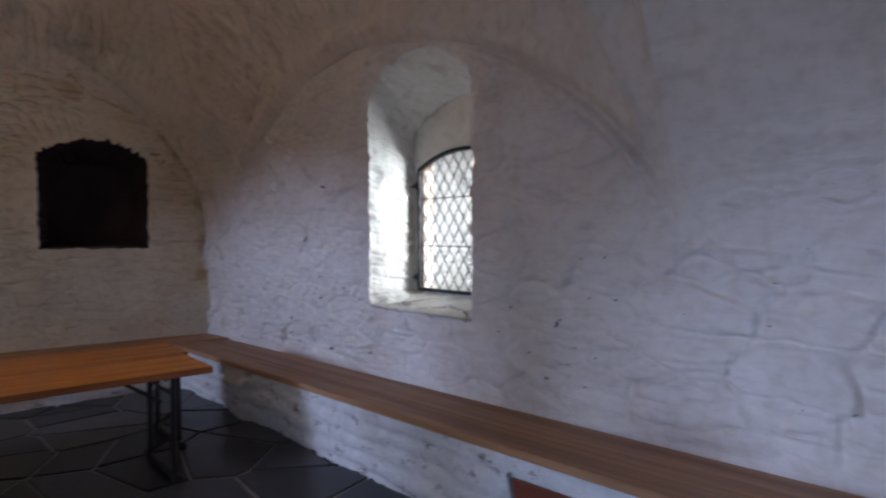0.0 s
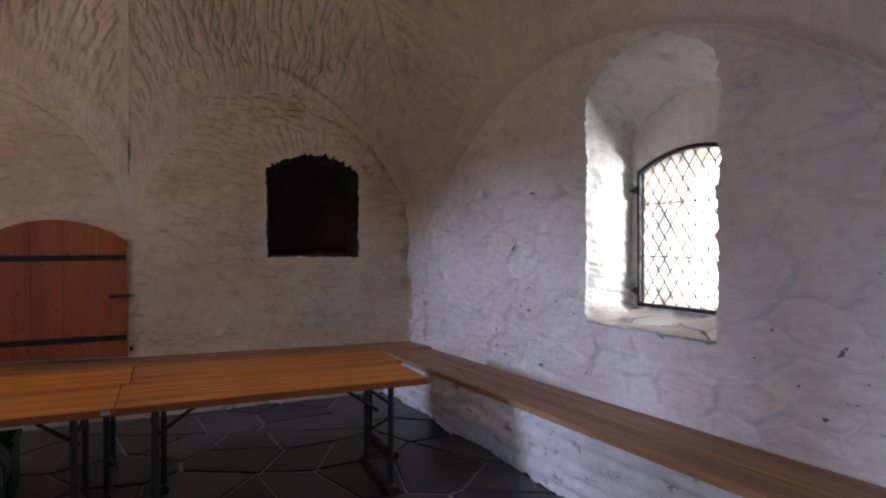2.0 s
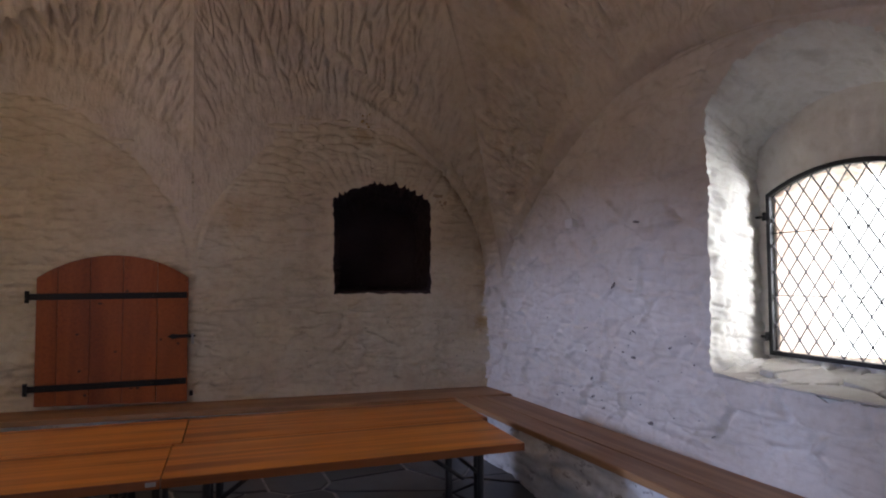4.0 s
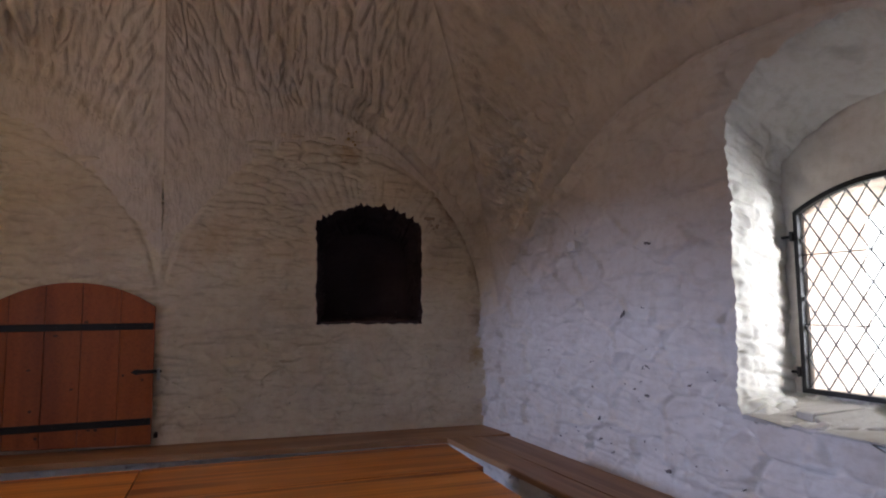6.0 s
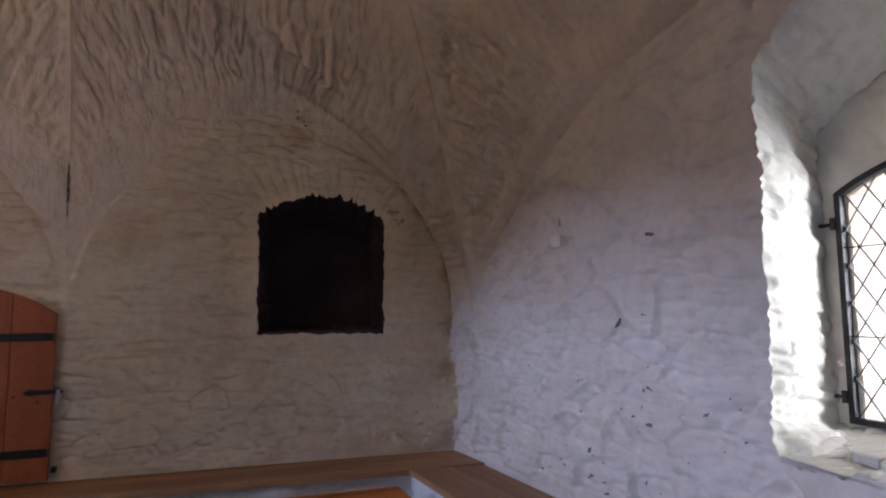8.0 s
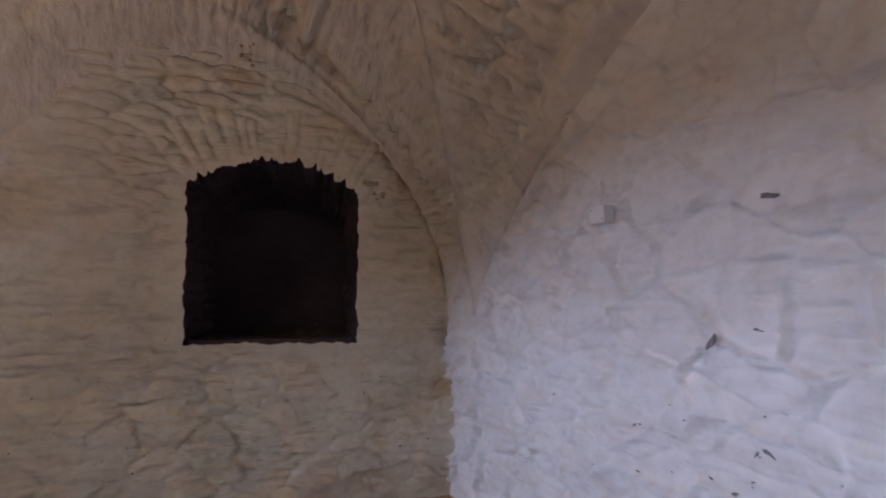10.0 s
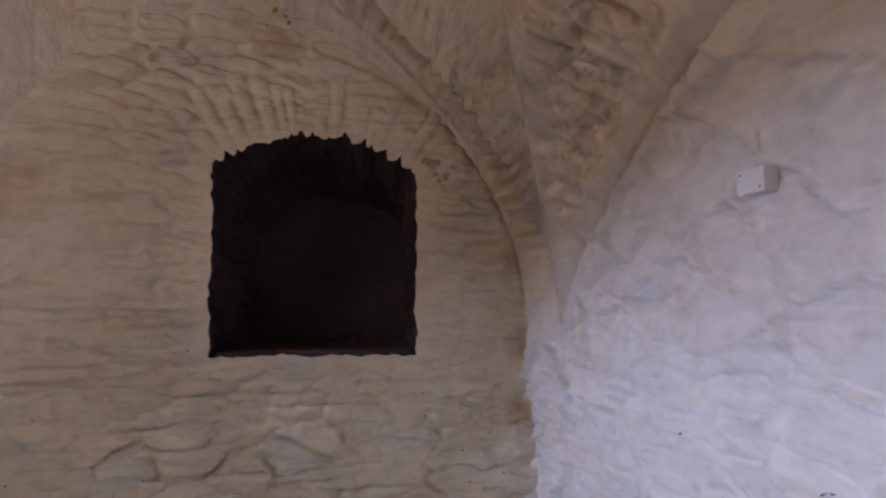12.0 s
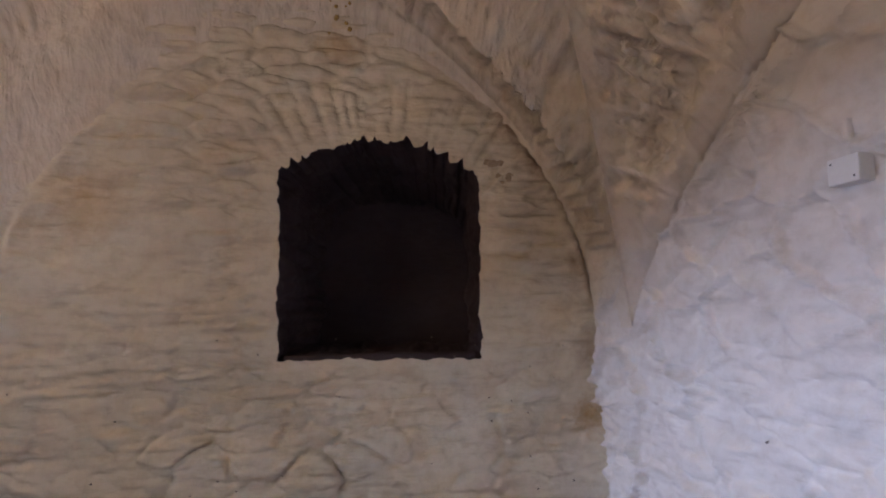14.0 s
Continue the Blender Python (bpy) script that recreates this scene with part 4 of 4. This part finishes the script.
def folding_table(length=1.80, depth=0.62, height=0.72, inset=(0.19, 0.19), plate=False):
    t = tagged(new("folding_table"), "varnished orange pine folding table on dark steel legs", "table", "folding tables in rows")
    part("tabletop", box((-length / 2, -depth / 2 + 0.006, height - 0.042), (length / 2, depth / 2 - 0.006, height), 0.005), PINE_TABLE, t)
    for y in (-1, 1):
        part("edge_band", box((-length / 2, y * (depth / 2 - 0.0055) - 0.0055, height - 0.043), (length / 2, y * (depth / 2 - 0.0055) + 0.0055, height - 0.001), 0.002), PINE_EDGE, t, "darker wooden edge band")
    for s, gap in ((-1, inset[0]), (1, inset[1])):
        x = s * (length / 2 - gap)
        for y in (-0.26, 0.26):
            part("leg", tube((x, y, 0.03), (x, y, height - 0.045), 0.0185), STEEL, t)
        foot = part("foot_bar", tube((x, -0.30, 0.024), (x, 0.30, 0.024), 0.024), STEEL, t)
        for y in (-1, 1):
            part("rubber_cap", tube((x, y * 0.27, 0.026), (x, y * 0.335, 0.026), 0.031), PLASTIC_BLACK, foot, "black rubber foot cap")
        part("cross_bar", tube((x, -0.26, height - 0.16), (x, 0.26, height - 0.16), 0.011), STEEL, t)
        part("brace", tube((x, -0.26, 0.30), (x, 0.26, 0.06), 0.010), STEEL, t)
        part("folding_stay", tube((x, 0.0, height - 0.26), (x - s * 0.30, 0.0, height - 0.05), 0.012), STEEL, t)
    if plate:
        part("corner_plate", box((length / 2 - 0.06, -depth / 2 - 0.0025, height - 0.030), (length / 2 - 0.015, -depth / 2 + 0.002, height - 0.010), 0.001), ZINC, t, "pale metal corner plate")
    return t


corner = pose(-1.215, -3.07, 0, 0, 0, -2.4)
folding_table(inset=(0.19, 0.24)).matrix_basis = corner @ pose(-0.90, 0.31, 0)
folding_table(plate=True).matrix_basis = corner @ pose(-2.704, 0.309, 0)
folding_table(inset=(0.19, 0.06)).matrix_basis = corner @ pose(-0.855, 0.932, 0)
folding_table(inset=(0.19, 0.13)).matrix_basis = corner @ pose(-2.660, 0.933, 0)

# ---- tube-framed chair beside the wall bench ----


def tube_chair(at, turn):
    """Back towards -x, seat towards +x; origin on the floor under the middle of the backrest."""
    c = tagged(new("chair"), "dark red-brown wooden chair with a grey steel tube frame", "chair")
    c.matrix_basis = pose(*at, 0, 0, turn)
    for y in (-0.195, 0.195):
        part("back_leg", add_tube(tube((0.02, y, 0.0), (0.10, y, 0.45), 0.011), (0.10, y, 0.44), (0.0, y, 0.82), 0.011), CHROME, c)
        part("front_leg", tube((0.50, y, 0.0), (0.46, y, 0.44), 0.011), CHROME, c)
        part("seat_rail", tube((0.08, y, 0.435), (0.47, y, 0.435), 0.011), CHROME, c)
    part("seat", box((0.07, -0.20, 0.446), (0.49, 0.20, 0.460), 0.006), RED_WOOD, c)
    lean = Matrix.Shear("XY", 4, (-0.263, 0.0))
    part("backrest", box((0.205, -0.182, 0.60), (0.219, 0.182, 0.815), 0.006, lean), RED_WOOD, c, "dark red-brown plywood back")
    return c


tube_chair((-1.37, -5.99, 0.0), 2)

# ---- things under the tables ----


def crate(at):
    c = tagged(new("plastic_crate"), "green plastic crate under the folding table", "crate")
    c.location = at
    for lo, hi in (((-0.2, -0.15, 0.0), (0.2, 0.15, 0.012)), ):
        part("base", box(lo, hi, 0.004), PLASTIC_GREEN, c)
    for lo, hi in (((-0.2, -0.15, 0), (0.2, -0.138, 0.36)), ((-0.2, 0.138, 0), (0.2, 0.15, 0.36)), ((-0.2, -0.138, 0), (-0.188, 0.138, 0.36)), ((0.188, -0.138, 0), (0.2, 0.138, 0.36))):
        part("side", box(lo, hi, 0.003), PLASTIC_GREEN, c)
    for lo, hi in (((-0.215, -0.165, 0.335), (0.215, -0.15, 0.365)), ((-0.215, 0.15, 0.335), (0.215, 0.165, 0.365)), ((-0.215, -0.15, 0.335), (-0.2, 0.15, 0.365)), ((0.2, -0.15, 0.335), (0.215, 0.15, 0.365))):
        part("rim", box(lo, hi, 0.004), PLASTIC_GREEN, c)
    part("label_panel", box((0.02, -0.1535, 0.10), (0.12, -0.150, 0.26), 0.001), LABEL, c, "faded yellow paper label")
    return c


crate((-3.80, -1.92, 0.0))


def fan_heater(at):
    h = tagged(new("fan_heater"), "black round fan heater with wire grille", "heater")
    h.location = at
    bm = bmesh.new()
    bmesh.ops.create_cone(bm, cap_ends=True, segments=28, radius1=0.15, radius2=0.15, depth=0.22, matrix=pose(0, 0, 0.26, 90))
    part("drum", bm, PLASTIC_BLACK, h)
    for k in range(-6, 7):
        u = k * 0.021
        w = math.sqrt(max(0.0, 0.14 ** 2 - u * u))
        part("grille_wire", tube((u, -0.116, 0.26 - w), (u, -0.116, 0.26 + w), 0.0022, 6), ZINC, h)
    for s in (-1, 1):
        part("foot", box((s * 0.10 - 0.015, -0.11, 0.0), (s * 0.10 + 0.015, 0.11, 0.16), 0.004), PLASTIC_BLACK, h)
    return h


fan_heater((-3.73, -2.27, 0.0))

# ---- small white junction box and its conduit ----
sensor = tagged(link_bm("junction_box", box((-0.040, -1.75, 2.015), (0.012, -1.645, 2.09), 0.005), PLASTIC_WHITE), "small white plastic box on the white wall", "junction box")
for yy, zz in ((-1.66, 2.075), (-1.735, 2.03)):
    part("screw", tube((-0.0415, yy, zz), (-0.038, yy, zz), 0.003, 6), IRON, sensor)
part("conduit", tube((-0.006, -1.69, 2.085), (0.0, -1.685, 2.20), 0.014), LIME_SIDE, sensor, "limewashed conduit")

# ---- chipped spots in the white wall ----


def chip(y, z, size, seed):
    rnd = random.Random(seed)
    bm = bmesh.new()
    n = 9
    ring = [bm.verts.new((-0.004 + rnd.uniform(-0.002, 0.002), 1.5 * size * (0.25 + 0.85 * rnd.random()) * math.cos(2 * math.pi * k / n), size * (0.12 + 0.5 * rnd.random()) * math.sin(2 * math.pi * k / n))) for k in range(n)]
    top = bm.verts.new((-0.006, 0, 0))
    low = bm.verts.new((0.03, 0, 0))
    for k in range(n):
        bm.faces.new((ring[k], ring[(k + 1) % n], top))
        bm.faces.new((ring[(k + 1) % n], ring[k], low))
    ob = part("chip", bm, CHIP, wall_east)
    rel = side_relief(np.array([[y]]), np.array([[z]]))[0, 0]
    ob.matrix_basis = pose(-rel, y, z, rnd.uniform(-50, 20))
    return ob


for k, (y, z, size) in enumerate([(-2.51, 2.0, 0.022), (-2.32, 1.55, 0.018), (-2.45, 1.59, 0.016), (-2.52, 1.35, 0.014), (-2.46, 1.22, 0.022), (-2.31, 1.06, 0.014), (-2.42, 1.03, 0.026), (-1.90, 0.80, 0.024),
                                  (-1.95, 0.68, 0.018), (-2.40, 0.75, 0.014), (-2.63, 0.62, 0.022), (-1.40, 0.60, 0.018), (-2.85, 1.15, 0.012), (-4.98, 1.08, 0.020), (-4.89, 0.75, 0.020), (-3.19, 0.66, 0.012), (-2.1, 0.62, 0.014), (-2.75, 0.82, 0.010)]):
    chip(y, z, 1.35 * size, 300 + k)
rc = random.Random(29)
for k in range(44):
    chip(-1.25 - 1.85 * rc.random(), 0.58 + 0.75 * rc.random() ** 1.4, rc.uniform(0.004, 0.011), 340 + k)
for k in range(26):
    chip(-4.5 - 2.3 * rc.random(), 0.65 + 0.9 * rc.random(), rc.uniform(0.005, 0.012), 390 + k)



def flake(name, x, z, size, material, seed):
    """An irregular thin fleck in the back wall's wash."""
    rnd = random.Random(seed)
    bm = bmesh.new()
    n = 11
    ring = [bm.verts.new((1.4 * size * (0.35 + 0.75 * rnd.random()) * math.cos(2 * math.pi * k / n), -0.003 + rnd.uniform(-0.002, 0.002), size * (0.3 + 0.7 * rnd.random()) * math.sin(2 * math.pi * k / n))) for k in range(n)]
    top, low = bm.verts.new((0, -0.005, 0)), bm.verts.new((0, 0.03, 0))
    for k in range(n):
        bm.faces.new((ring[k], ring[(k + 1) % n], top))
        bm.faces.new((ring[(k + 1) % n], ring[k], low))
    ob = part(name, bm, material, wall_north)
    rel = back_relief(np.array([[x]]), np.array([[z]]))[0, 0]
    ob.matrix_basis = pose(x, -rel, z, 0, rnd.uniform(-40, 40))


rf = random.Random(17)
for k in range(9):
    flake("flaked_wash", -0.52 + rf.uniform(-0.07, 0.06), 2.42 + rf.uniform(-0.07, 0.08), rf.uniform(0.012, 0.026), FLAKE, 400 + k)
for k in range(34):
    flake("speck", rf.uniform(-2.9, -0.15), 0.75 + 0.85 * rf.random() ** 1.3, rf.uniform(0.003, 0.008), CHIP, 420 + k)

for k in range(9):
    x, z = -1.36 + rs.uniform(-0.06, 0.05), 3.13 + rs.uniform(-0.03, 0.12)
    bm = bmesh.new()
    bmesh.ops.create_icosphere(bm, subdivisions=1, radius=rs.uniform(0.006, 0.016), matrix=pose(x, -0.035 - 0.5 * (z - 3.1), z))
    part("ochre_crumb", bm, OCHRE, wall_north)

# ---- ceiling lamp at the far end ----
lamp = tagged(new("ceiling_lamp"), "warm opal glass ceiling lamp", "lamp")
lamp.location = (-4.3, -3.0, 3.5)
bm = bmesh.new()
bmesh.ops.create_uvsphere(bm, u_segments=20, v_segments=12, radius=0.12)
part("shade", bm, OPAL, lamp, "glowing opal glass", True)
part("stem", tube((0, 0, 0.11), (0, 0, 1.75), 0.012), IRON, lamp)

# ---- floor flags, each a piece ----
rs = random.Random(12)
seeds = []
for i in range(11):
    for j in range(15):
        seeds.append((-5.9 + 0.54 * (i - 0.25 + 1.5 * rs.random()), -8.3 + 0.555 * (j - 0.25 + 1.5 * rs.random())))
cells = voronoi(seeds, [(-5.9, -8.3), (-0.02, -8.3), (-0.02, -0.02), (-5.9, -0.02)])
rest = bmesh.new()
for k, cell in enumerate(cells):
    cx = sum(p[0] for p in cell) / len(cell)
    cy = sum(p[1] for p in cell) / len(cell)
    bm = slab_piece(shrink(cell, 0.016), -0.03, rs.uniform(-0.004, 0.004), 0.0, 0.008, k)
    if cx > -5.0 and -6.6 < cy < -0.4:
        part("flagstone", bm, SLATE, floor)
    else:
        me = bpy.data.meshes.new("tmp")
        bm.to_mesh(me)
        bm.free()
        rest.from_mesh(me)
        bpy.data.meshes.remove(me)
far = part("flagstones", rest, SLATE, floor)
far["kind"] = "stuff"
